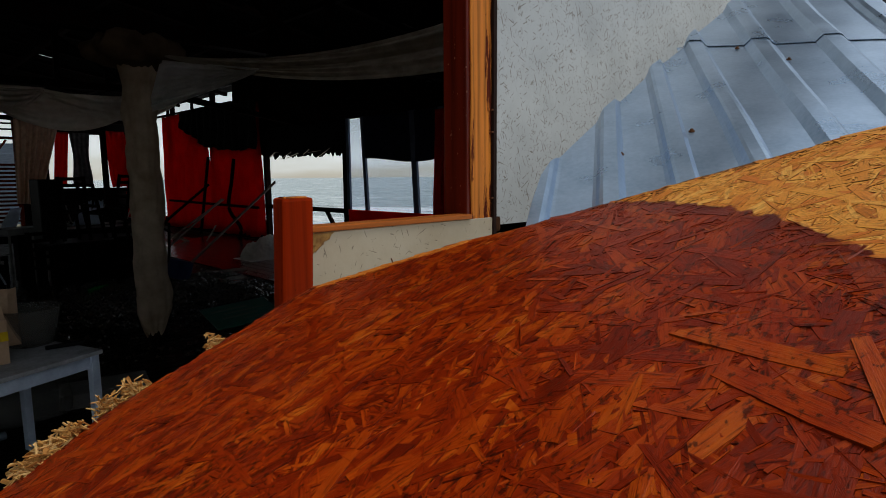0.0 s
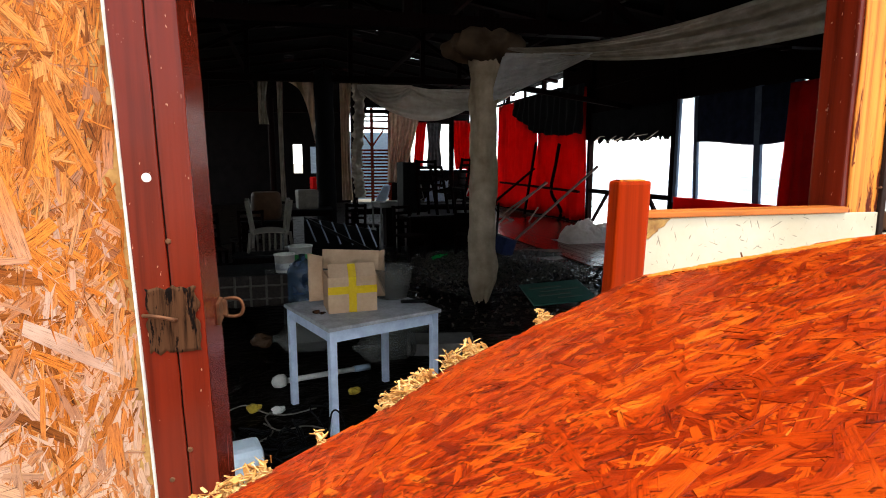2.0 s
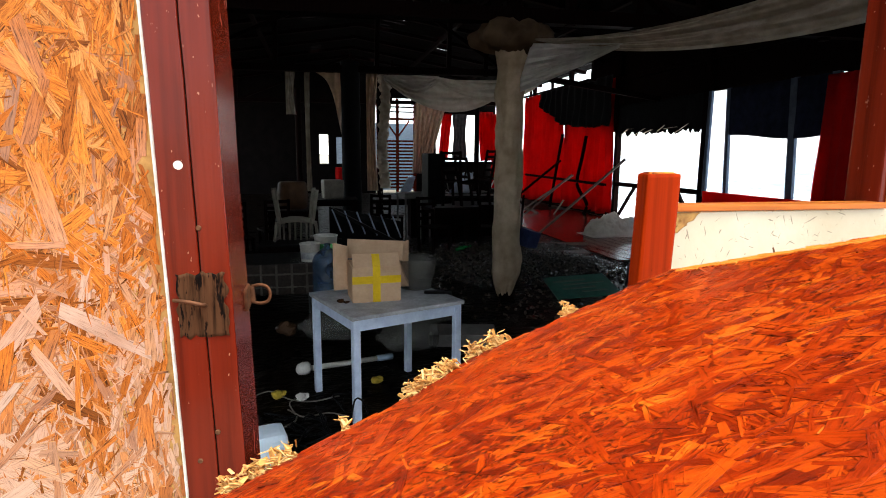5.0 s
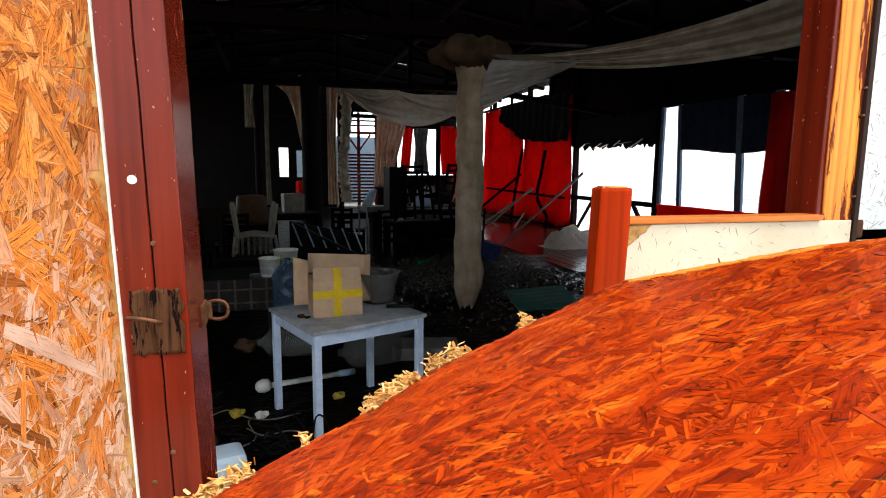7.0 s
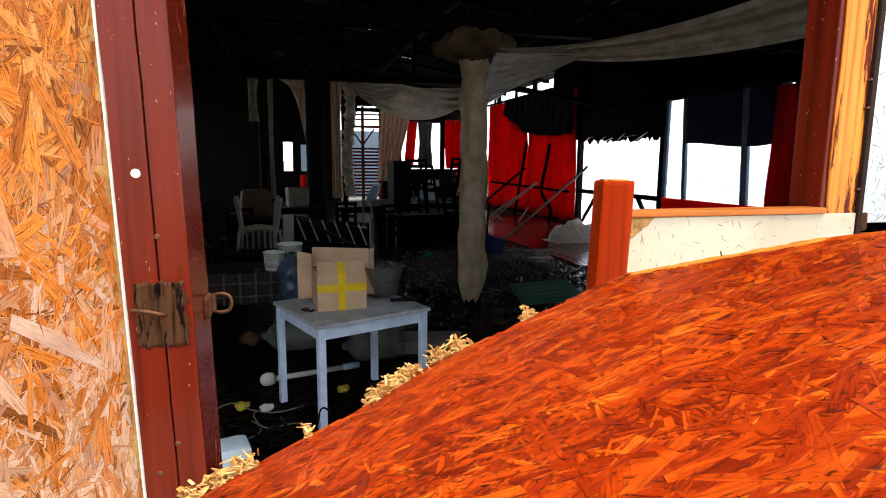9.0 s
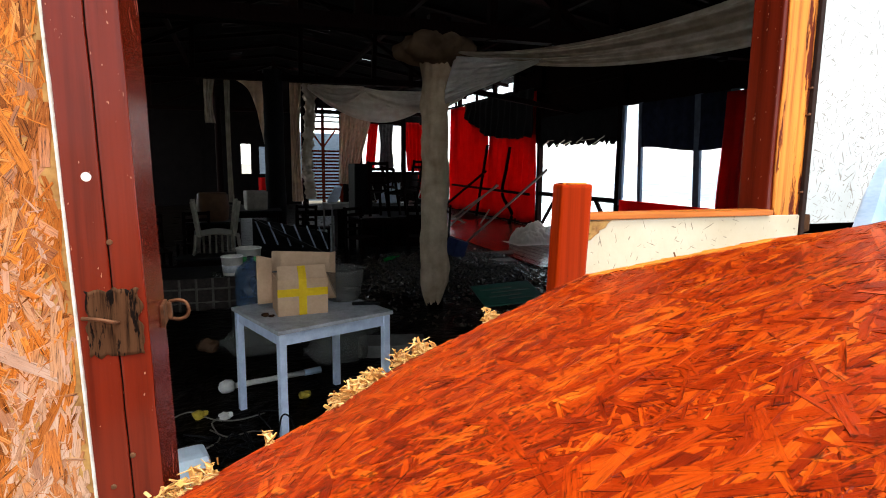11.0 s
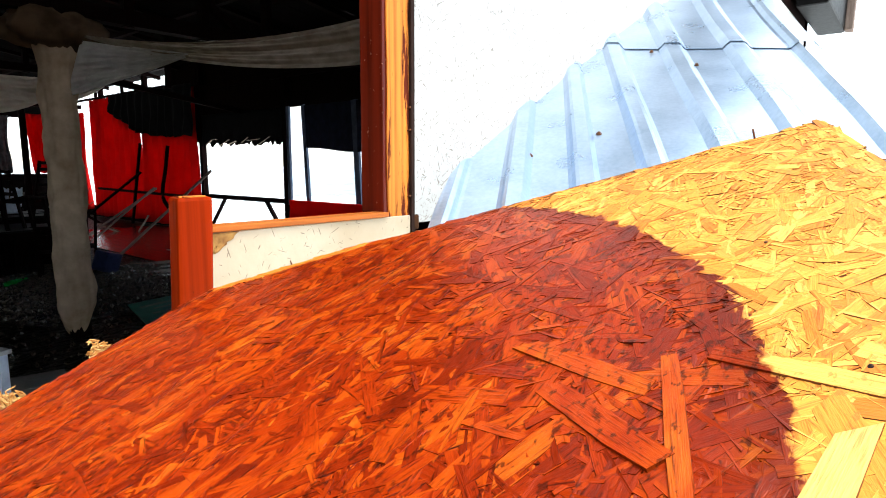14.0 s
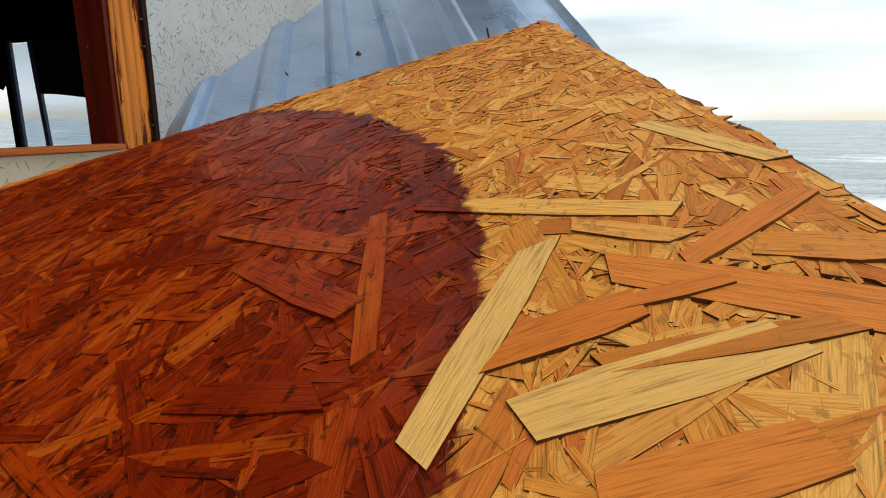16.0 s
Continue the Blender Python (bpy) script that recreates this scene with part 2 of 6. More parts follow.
YELLOW = [(0.530, 0.158, 0.018), (0.755, 0.285, 0.039), (0.836, 0.372, 0.062), (0.673, 0.213, 0.026), (0.898, 0.459, 0.098), (0.796, 0.316, 0.044), (0.612, 0.150, 0.020)]
WEATHERED = [(0.16, 0.044, 0.007), (0.47, 0.130, 0.015), (0.60, 0.200, 0.030), (0.27, 0.072, 0.011), (0.54, 0.230, 0.066), (0.54, 0.155, 0.018), (0.20, 0.058, 0.011)]
M_STRAND = strand_material("stained_strands", YELLOW, stain=True, rough=0.58)
M_PANEL_STRAND = strand_material("weathered_strands", WEATHERED, grey=0.75, rough=0.65)
# board core, darkened so gaps and strand rims carry crevice shade in their colour
M_CORE_SHADE = strand_material("core_and_strand_shade", [(0.09, 0.030, 0.007), (0.20, 0.075, 0.018), (0.14, 0.048, 0.010)], stain=True, rough=0.7, deep=0.42)
M_PALE = strand_material("pale_bare_strand", [(0.84, 0.47, 0.12), (0.87, 0.53, 0.16)], rough=0.6)
M_ORANGE = strand_material("orange_bare_strand", [(0.70, 0.195, 0.024), (0.78, 0.25, 0.036)], rough=0.6)
M_SPLINTER = strand_material("torn_splinters", [(0.52, 0.24, 0.06), (0.80, 0.53, 0.22), (0.66, 0.36, 0.10), (0.42, 0.17, 0.04)], rough=0.7)
M_BOARD_CORE = plain("strand_board_core", (0.22, 0.10, 0.03), (0.48, 0.26, 0.08), 0.8, 30, 0.6)
M_EDGE = plain("pale_cut_edge", (0.68, 0.60, 0.50), (0.88, 0.83, 0.75), 0.8, 60, 0.5)
M_RED_POST = paint_on_wood("red_brown_paint", (0.112, 0.0100, 0.003), (0.42, 0.17, 0.10), 0.625, 0.26, gloss=0.22)
M_STUB = paint_on_wood("orange_red_varnish", (0.235, 0.017, 0.001), (0.13, 0.012, 0.003), 0.66, 0.34, (70, 70, 1.4), 14.0, 0.03, 0.2, 0.66)
M_BARE = paint_on_wood("peeled_pine", (0.64, 0.20, 0.028), (0.13, 0.018, 0.006), 0.51, 0.5, (70, 70, 1.4), 14.0, 0.12, 0.10, 0.45)
M_ROT = paint_on_wood("bare_rotten_wood", (0.060, 0.025, 0.011), (0.006, 0.003, 0.002), 0.54, 0.8, (170, 170, 7), 45.0, 0.05, 0.18, 0.2)
# timber taken down to near black so its colour holds the hall's gloom
M_DARKWOOD = paint_on_wood("gloom_dark_timber", (0.006, 0.0020, 0.0018), (0.012, 0.006, 0.005), 0.72, 0.65, gloss=0.02)
M_WHITEBOARD = painted_board("white_painted_board", (0.53, 0.54, 0.54), (0.40, 0.41, 0.41), 0.045)
M_CREAMBOARD = painted_board("cream_painted_board", (0.54, 0.45, 0.33), (0.42, 0.32, 0.20))
M_RUST = plain("rusty_iron", (0.05, 0.022, 0.012), (0.20, 0.085, 0.04), 0.65, 40, 0.6, metal=0.6)
M_STEEL = plain("galvanised_sheet", (0.27, 0.38, 0.53), (0.46, 0.58, 0.74), 0.30, 6.0, 0.12, metal=0.85, fine=90)
M_CRACK = plain("deep_crack", (0.012, 0.006, 0.004), (0.03, 0.012, 0.008), 0.9, 20, 0.0)
# wet mud, cut to near black: the hall's gloom is in this colour
M_FLOOR = plain("gloom_dark_mud", (0.0015, 0.001, 0.0007), (0.007, 0.0042, 0.0026), 0.30, 2.2, 0.8, fine=9, depth=0.04, gloss=0.012)
M_BOARDS = plain("wet_red_floorboards", (0.035, 0.006, 0.004), (0.085, 0.016, 0.011), 0.13, 3.0, 0.3, (8, 0.6, 1))
M_GRAVEL = plain("wet_gravel", (0.012, 0.009, 0.007), (0.070, 0.056, 0.044), 0.22, 12, 0.3, gloss=0.3)
M_CANVAS = cloth("grey_white_cloth", (0.36, 0.29, 0.22), (0.60, 0.53, 0.45), 0.32)
M_WRAP = cloth("dirty_cream_wrap", (0.42, 0.30, 0.195), (0.72, 0.57, 0.42), 0.25, 5.0)
# darker brown than the cream wrap: shade under the roof, put into the colour
M_SHADED_WRAP = cloth("brown_shaded_wrap", (0.055, 0.033, 0.019), (0.14, 0.088, 0.053), 0.1, 4.0)
M_STEP = plain("grey_step_wood", (0.10, 0.095, 0.09), (0.20, 0.19, 0.18), 0.7, 8, 0.3)
# paler copy of the grey-white cloth, window light put into the colour
M_LIT_CLOTH = cloth("lit_white_cloth", (0.74, 0.67, 0.60), (0.90, 0.86, 0.80), 0.58)
M_CAP = paint_on_wood("orange_cap_varnish", (0.42, 0.11, 0.016), (0.16, 0.03, 0.01), 0.62, 0.4, (3, 60, 60), 9.0)
M_DRUM = plain("brown_drum_wood", (0.04, 0.02, 0.010), (0.09, 0.045, 0.022), 0.6, 8, 0.3)
M_NAVY = cloth("navy_blind_cloth", (0.010, 0.014, 0.030), (0.020, 0.028, 0.060), 0.16)
M_MULLION = plain("blue_grey_mullion", (0.04, 0.055, 0.09), (0.09, 0.12, 0.18), 0.5, 8, 0.2)
M_SHEER = cloth("sheer_white_cloth", (0.70, 0.68, 0.66), (0.90, 0.88, 0.86), 0.75)
M_TAN = cloth("tan_curtain", (0.62, 0.45, 0.34), (0.84, 0.67, 0.53), 0.45)
M_REDCLOTH = cloth("red_curtain", (0.52, 0.006, 0.006), (0.68, 0.010, 0.009), 0.45, 2.0)
M_GREYRAG = cloth("dark_grey_rag", (0.05, 0.05, 0.055), (0.12, 0.12, 0.125), 0.2)
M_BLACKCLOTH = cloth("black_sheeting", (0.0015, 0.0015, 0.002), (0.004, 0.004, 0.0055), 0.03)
# white paint with the daylight's blue cast mixed into its colour
M_WHITEPAINT = plain("blue_lit_white_paint", (0.46, 0.54, 0.72), (0.68, 0.77, 0.93), 0.42, 14, 0.25)
M_TOP = plain("grey_white_tabletop", (0.22, 0.22, 0.235), (0.56, 0.57, 0.61), 0.45, 9, 0.25)
M_CARD = plain("brown_cardboard", (0.44, 0.28, 0.17), (0.58, 0.39, 0.26), 0.8, 8, 0.15)
M_TAPE = plain("yellow_packing_tape", (0.58, 0.36, 0.010), (0.78, 0.52, 0.02), 0.25, 9, 0.2, gloss=0.4)
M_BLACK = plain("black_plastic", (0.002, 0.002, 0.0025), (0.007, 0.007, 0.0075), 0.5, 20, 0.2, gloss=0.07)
M_GRUBBY = plain("grubby_white_plastic", (0.13, 0.115, 0.095), (0.26, 0.24, 0.205), 0.45, 9, 0.15)
M_PLASTIC = plain("dirty_white_plastic", (0.50, 0.47, 0.43), (0.78, 0.75, 0.70), 0.42, 9, 0.1)
M_BLUEWHITE = plain("pale_blue_plastic", (0.58, 0.70, 0.84), (0.74, 0.84, 0.94), 0.4, 8, 0.1)
M_GREEN = plain("green_print", (0.03, 0.24, 0.06), (0.07, 0.36, 0.09), 0.5, 20, 0.1)
M_YELLOWP = plain("yellow_print", (0.30, 0.20, 0.02), (0.52, 0.38, 0.05), 0.5, 20, 0.1)
M_SIGN = plain("green_weathered_sign", (0.018, 0.085, 0.065), (0.045, 0.18, 0.135), 0.35, 7, 0.2)
M_SIGN_INK = plain("pale_sign_paint", (0.10, 0.13, 0.11), (0.20, 0.22, 0.18), 0.6, 20, 0.1)
M_CLEAR = glassy("clear_grey_plastic", (0.42, 0.41, 0.38), 0.06, 0.17)
M_BLUEJUG = glassy("blue_clear_plastic", (0.06, 0.10, 0.17), 0.10, 0.6)
M_FILM = glassy("clear_sheet_window", (0.75, 0.82, 0.92), 0.12, 0.10)
M_GREENGLASS = glassy("green_bottle_glass", (0.01, 0.30, 0.06), 0.05, 0.7)
M_PLANK = plain("grey_brown_plank", (0.12, 0.085, 0.07), (0.25, 0.19, 0.16), 0.7, 6, 0.5, (6, 6, 0.6))
# roof and plaster far below their own tone: interior gloom in the colour
M_TILE = plain("gloom_dark_roofing", (0.002, 0.0016, 0.0016), (0.007, 0.005, 0.005), 0.9, 5, 0.4, gloss=0.02)
M_DARKWALL = plain("gloom_dark_plaster", (0.003, 0.0025, 0.0025), (0.009, 0.007, 0.007), 0.9, 3, 0.3, gloss=0.02)
M_BLUEGREY = plain("blue_grey_siding", (0.16, 0.22, 0.30), (0.30, 0.37, 0.46), 0.6, 5, 0.2, (1, 1, 6))
M_SAND = plain("wet_beach_sand", (0.20, 0.17, 0.13), (0.32, 0.28, 0.22), 0.8, 0.6, 0.5, fine=18, depth=0.03)
M_PLAID = plain("plaid_cloth_ground", (0.012, 0.009, 0.008), (0.030, 0.022, 0.019), 0.8, 30, 0.2)
M_PLAIDLINE = plain("plaid_cloth_lines", (0.05, 0.045, 0.038), (0.09, 0.08, 0.068), 0.8, 30, 0.2)
M_CABLE = plain("black_rubber", (0.002, 0.002, 0.0025), (0.006, 0.006, 0.007), 0.4, 20, 0.1, gloss=0.06)
M_WHITECABLE = plain("white_rubber", (0.10, 0.09, 0.075), (0.20, 0.185, 0.16), 0.5, 20, 0.1)


def sea_material():
    m, n, l, p = nodes_of("grey_green_sea")
    c = n.new("ShaderNodeTexCoord").outputs["Object"]
    waves = noise_node(n, l, 1.0, 6, scaled(n, l, c, (0.35, 0.07, 1)), 0.65)
    fine = noise_node(n, l, 1.0, 4, scaled(n, l, c, (2.4, 0.6, 1)))
    sep = n.new("ShaderNodeSeparateXYZ")
    l.new(c, sep.inputs[0])
    shore = calc(n, l, "SUBTRACT", 1.0, steps(n, l, sep.outputs[0], 10, 60))
    lump = noise_node(n, l, 1.0, 7, scaled(n, l, c, (0.09, 0.045, 1)), 0.66)
    foam = steps(n, l, calc(n, l, "ADD", lump.outputs["Fac"], calc(n, l, "MULTIPLY", shore, 0.26)), 0.60, 0.68)
    crest = noise_node(n, l, 1.0, 6, scaled(n, l, c, (0.9, 0.2, 1)), 0.7)
    foam = calc(n, l, "MAXIMUM", foam, calc(n, l, "MULTIPLY", steps(n, l, calc(n, l, "ADD", crest.outputs["Fac"], calc(n, l, "MULTIPLY", shore, 0.08)), 0.60, 0.68), 0.6))
    r = ramp(n, [(0.34, (0.13, 0.19, 0.20)), (0.62, (0.40, 0.47, 0.48))])
    l.new(waves.outputs["Fac"], r.inputs["Fac"])
    l.new(mixc(n, l, foam, r.outputs["Color"], (0.82, 0.84, 0.84)), p.inputs["Base Color"])
    rg = n.new("ShaderNodeMapRange")
    rg.inputs["To Min"].default_value, rg.inputs["To Max"].default_value = 0.22, 0.8
    l.new(foam, rg.inputs["Value"])
    l.new(rg.outputs["Result"], p.inputs["Roughness"])
    bump(n, l, p, calc(n, l, "ADD", waves.outputs["Fac"], calc(n, l, "MULTIPLY", fine.outputs["Fac"], 0.25)), 0.9, 0.9)
    return m


M_SEA = sea_material()


# ---- mesh helpers ----
def box(bm, c, s, rot=(0, 0, 0), bevel=0.0, taper=1.0):
    m = Matrix.LocRotScale(Vector(c), Euler([radians(a) for a in rot]), Vector(s))
    r = bmesh.ops.create_cube(bm, size=1.0)["verts"]
    for v in r:
        if v.co.z > 0:
            v.co.x *= taper
            v.co.y *= taper
        v.co = m @ v.co
    if bevel:
        es = list({e for v in r for e in v.link_edges})
        bmesh.ops.bevel(bm, geom=es, offset=bevel, segments=2, affect="EDGES", profile=0.6)
    return bm


def bar(bm, a, b, w, h, bevel=0.0, roll=0.0):
    """A timber from a to b, w by h across."""
    a, b = Vector(a), Vector(b)
    d = b - a
    q = d.to_track_quat("Z", "Y").to_matrix().to_4x4()
    m = Matrix.Translation((a + b) / 2) @ q @ Matrix.Rotation(radians(roll), 4, "Z") @ Matrix.Diagonal((w, h, d.length, 1))
    r = bmesh.ops.create_cube(bm, size=1.0)["verts"]
    for v in r:
        v.co = m @ v.co
    if bevel:
        bmesh.ops.bevel(bm, geom=list({e for v in r for e in v.link_edges}), offset=bevel, segments=2, affect="EDGES", profile=0.6)
    return bm


def surface(bm, nu, nv, f, closed=False):
    """A grid of points f(u, v), u and v from 0 to 1."""
    cols = nu if closed else nu + 1
    g = [[bm.verts.new(f(i / nu, j / nv)) for j in range(nv + 1)] for i in range(cols)]
    for i in range(nu):
        for j in range(nv):
            k = (i + 1) % cols
            bm.faces.new((g[i][j], g[k][j], g[k][j + 1], g[i][j + 1]))
    for fc in bm.faces:
        fc.smooth = True
    return bm


def lathe(bm, profile, centre=(0, 0, 0), seg=24, m=None):
    """A turned body: profile of (radius, height)."""
    m = m or Matrix.Identity(4)
    rings = []
    for r, z in profile:
        rings.append([bm.verts.new(m @ Vector((centre[0] + r * math.cos(2 * math.pi * i / seg), centre[1] + r * math.sin(2 * math.pi * i / seg), centre[2] + z))) for i in range(seg)])
    for a, b in zip(rings, rings[1:]):
        for i in range(seg):
            k = (i + 1) % seg
            bm.faces.new((a[i], a[k], b[k], b[i])).smooth = True
    bm.faces.new(list(reversed(rings[0])))
    bm.faces.new(rings[-1])
    return bm


def tube(bm, pts, r, seg=8):
    pts = [Vector(p) for p in pts]
    rings = []
    for i, p in enumerate(pts):
        d = (pts[min(i + 1, len(pts) - 1)] - pts[max(i - 1, 0)]).normalized()
        q = d.to_track_quat("Z", "Y")
        rings.append([bm.verts.new(p + q @ Vector((r * math.cos(2 * math.pi * k / seg), r * math.sin(2 * math.pi * k / seg), 0))) for k in range(seg)])
    for a, b in zip(rings, rings[1:]):
        for k in range(seg):
            j = (k + 1) % seg
            bm.faces.new((a[k], a[j], b[j], b[k])).smooth = True
    bm.faces.new(list(reversed(rings[0])))
    bm.faces.new(rings[-1])
    return bm


def curve_points(ps, n=10):
    """Smooth points through ps."""
    ps = [Vector(p) for p in ps]
    ps = [ps[0] * 2 - ps[1]] + ps + [ps[-1] * 2 - ps[-2]]
    res = []
    for i in range(1, len(ps) - 2):
        a, b, c, d = ps[i - 1:i + 3]
        for k in range(n):
            t = k / n
            res.append(0.5 * ((2 * b) + (c - a) * t + (2 * a - 5 * b + 4 * c - d) * t * t + (3 * b - a - 3 * c + d) * t ** 3))
    res.append(ps[-2])
    return res


def mesh_of(name, bm, mat):
    me = bpy.data.meshes.new(name)
    bmesh.ops.recalc_face_normals(bm, faces=bm.faces)
    bm.to_mesh(me)
    bm.free()
    me.materials.append(mat)
    return me


def part(name, bm, mat, parent=None, label=""):
    ob = new(name, mesh_of(name, bm, mat))
    ob.parent = parent
    return tagged(ob, label)


def thing(name, label, category, at=(0, 0, 0), group="", kind=""):
    ob = new(name)
    ob.empty_display_size = 0.05
    ob.location = at
    return tagged(ob, label, category, group, kind)


def solid(name, bm, mat, label, category, group="", kind=""):
    return tagged(part(name, bm, mat), label, category, group, kind)


def thicken(ob, t, offset=0.0):
    s = ob.modifiers.new("thickness", "SOLIDIFY")
    s.thickness, s.offset = t, offset
    return ob


B = bmesh.new


# ---- ground, sea, hall shell ----
SEA_X, END_Y, LEFT_X = 7.9, 24.0, -5.2


def ground_height(x, y):
    shore = 8.15 - 5.4 * min(1.0, max(0.0, (-0.2 - y) / 1.5))
    lap = min(1.0, max(0.0, (x - shore) / 2.6))
    return -0.06 - 3.2 * lap * lap * (3 - 2 * lap) + 0.03 * noise.noise((x * 0.7, y * 0.7, 0))


bm = B()
xs = [-3000, -400, -60, -20, -12, -9] + [-6 + 0.75 * i for i in range(44)] + [40, 3000]
ys = [-3000, -400, -60, -25, -15] + [-10 + 1.0 * i for i in range(38)] + [40, 90, 400, 3000]
gv = [[bm.verts.new((x, y, ground_height(x, y))) for y in ys] for x in xs]
for i in range(len(xs) - 1):
    for j in range(len(ys) - 1):
        bm.faces.new((gv[i][j], gv[i + 1][j], gv[i + 1][j + 1], gv[i][j + 1]))
solid("ground", bm, M_SAND, "grey-brown beach sand round the wrecked hall", "ground", kind="structure")

bm = B()


def swell(u, v):
    x = 3.2 + 4000 * u ** 2.6
    y = (v - 0.5) * 2 * (60 + 5000 * u)
    return Vector((x, y, -2.3 + 0.28 * math.sin(x * 0.42 + 0.6 * noise.noise((x * 0.03, y * 0.05, 0)) * 5) * noise.noise((x * 0.05, y * 0.035, 3)) * max(0, 1 - x / 500)))


surface(bm, 150, 70, swell)
solid("sea", bm, M_SEA, "grey-green sea with rows of white surf", "sea", kind="structure")

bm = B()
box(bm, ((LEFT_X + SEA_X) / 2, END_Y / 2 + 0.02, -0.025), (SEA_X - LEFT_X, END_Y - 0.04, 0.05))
floor = solid("floor", bm, M_FLOOR, "wet muddy floor of the wrecked hall, coloured near black for the gloom", "floor", kind="structure")

# boards beside the sea wall, laid on the floor
for i in range(14):
    bm = B()
    box(bm, (4.9 + 0.21 * i, 11.2 + 0.15 * ((i * 7) % 3), 0.018), (0.2, 8.0, 0.028), bevel=0.004)
    part("floor_board", bm, M_BOARDS, floor)

# end wall and left wall; the left one is unseen, its bays opened to add daylight
bm = B()
box(bm, (-3.2, END_Y, 2.6), (4.0, 0.14, 5.2))
box(bm, (4.76, END_Y, 2.6), (0.92, 0.14, 5.2))
box(bm, (6.56, END_Y, 0.68), (2.68, 0.14, 1.36))
box(bm, (6.56, END_Y, 4.32), (2.68, 0.14, 1.76))
end_wall = solid("wall_end", bm, M_DARKWALL, "plastered end wall of the hall, coloured near black for the gloom", "wall", kind="structure")
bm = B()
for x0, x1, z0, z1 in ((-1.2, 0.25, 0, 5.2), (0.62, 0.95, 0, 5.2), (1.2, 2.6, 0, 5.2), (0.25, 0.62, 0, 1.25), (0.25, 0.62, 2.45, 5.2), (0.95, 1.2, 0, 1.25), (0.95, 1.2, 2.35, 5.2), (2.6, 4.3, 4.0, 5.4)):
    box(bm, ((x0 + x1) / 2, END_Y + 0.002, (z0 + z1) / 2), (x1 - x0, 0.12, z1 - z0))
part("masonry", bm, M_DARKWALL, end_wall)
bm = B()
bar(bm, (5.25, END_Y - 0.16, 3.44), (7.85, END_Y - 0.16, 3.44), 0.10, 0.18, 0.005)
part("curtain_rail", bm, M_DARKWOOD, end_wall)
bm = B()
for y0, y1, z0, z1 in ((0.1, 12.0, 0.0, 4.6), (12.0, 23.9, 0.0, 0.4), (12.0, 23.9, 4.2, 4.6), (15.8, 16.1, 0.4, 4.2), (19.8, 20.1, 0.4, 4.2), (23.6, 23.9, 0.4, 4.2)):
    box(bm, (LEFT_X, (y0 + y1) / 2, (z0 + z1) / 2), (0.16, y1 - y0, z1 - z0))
solid("wall_left", bm, M_DARKWALL, "unseen side wall of the hall, bays left open to add daylight", "wall", kind="structure")


# slatted end screen: frame, brace and louvres with blue-grey siding behind
screen = thing("slatted_screen", "dark red slatted timber screen with a braced post", "screen", (3.4, END_Y - 0.3, 0))
for x in (-0.72, 0.1, 0.85):
    bm = B()
    bar(bm, (x, 0, 0), (x, 0, 3.95), 0.11, 0.11, 0.006)
    part("post", bm, M_RED_POST, screen)
for sgn in (-1, 1):
    bm = B()
    bar(bm, (0.1, 0, 2.35), (0.1 + sgn * 0.5, 0, 3.05), 0.08, 0.07, 0.005)
    part("brace", bm, M_RED_POST, screen)
bm = B()
bar(bm, (-0.78, 0, 3.12), (0.92, 0, 3.12), 0.1, 0.1, 0.006)
part("top_rail", bm, M_RED_POST, screen)
for i in range(15):
    bm = B()
    box(bm, (0.08, 0.05, 0.25 + i * 0.14), (1.6, 0.025, 0.085), (38, 0, 0), 0.004)
    part("slat", bm, M_RED_POST, screen)
for z in (3.42, 3.62, 3.84):
    bm = B()
    bar(bm, (-0.78, 0, z), (0.92, 0, z), 0.05, 0.06, 0.004)
    part("top_slat", bm, M_DARKWOOD, screen)
hut = thing("beach_hut", "neighbouring hut with weathered blue-grey siding boards", "hut", (2.9, END_Y + 2.6, 0))
for i in range(24):
    bm = B()
    box(bm, (0, 0, 0.03 + i * 0.13), (4.2, 0.022, 0.135), (9, 0, 0), 0.003)
    part("siding_board", bm, M_BLUEGREY, hut)
for x in (-2.0, 0.0, 2.0):
    bm = B()
    bar(bm, (x, 0.06, -0.06), (x, 0.06, 3.1), 0.1, 0.1, 0.005)
    part("post", bm, M_DARKWOOD, hut)

# ---- sea wall ----
sea_wall = thing("wall_sea", "dark timber sea wall with open window bays", "wall", kind="structure")


def sea_timber(name, a, b, w=0.1, h=0.1, mat=None):
    bm = B()
    bar(bm, a, b, w, h, 0.006)
    return part(name, bm, mat or M_DARKWOOD, sea_wall)


for y in (3.4, 6.15, 9.52, 13.05, 16.1, 19.2, 22.3):
    sea_timber("post", (SEA_X, y, 0), (SEA_X, y, 4.35), 0.12, 0.12)
sea_timber("wall_plate", (SEA_X, 0, 4.35), (SEA_X, END_Y, 4.35), 0.14, 0.14)
sea_timber("upper_rail", (SEA_X, 0, 3.62), (SEA_X, 14.9, 3.62), 0.1, 0.1)
sea_timber("upper_rail", (SEA_X, 14.9, 3.82), (SEA_X, END_Y, 3.82), 0.07, 0.05)
for y in (17.6, 19.6):
    sea_timber("stud", (SEA_X, y, 3.6), (SEA_X, y, 4.3), 0.06, 0.08)
sea_timber("rail", (SEA_X, 9.5, 0.93), (SEA_X, 19.2, 0.93), 0.07, 0.09)
sea_timber("rail", (SEA_X - 0.27, 13.1, 0.90), (SEA_X - 0.27, 19.2, 0.96), 0.05, 0.06)
sea_timber("brace", (SEA_X, 9.6, 0.05), (SEA_X, 10.35, 0.9), 0.06, 0.07)
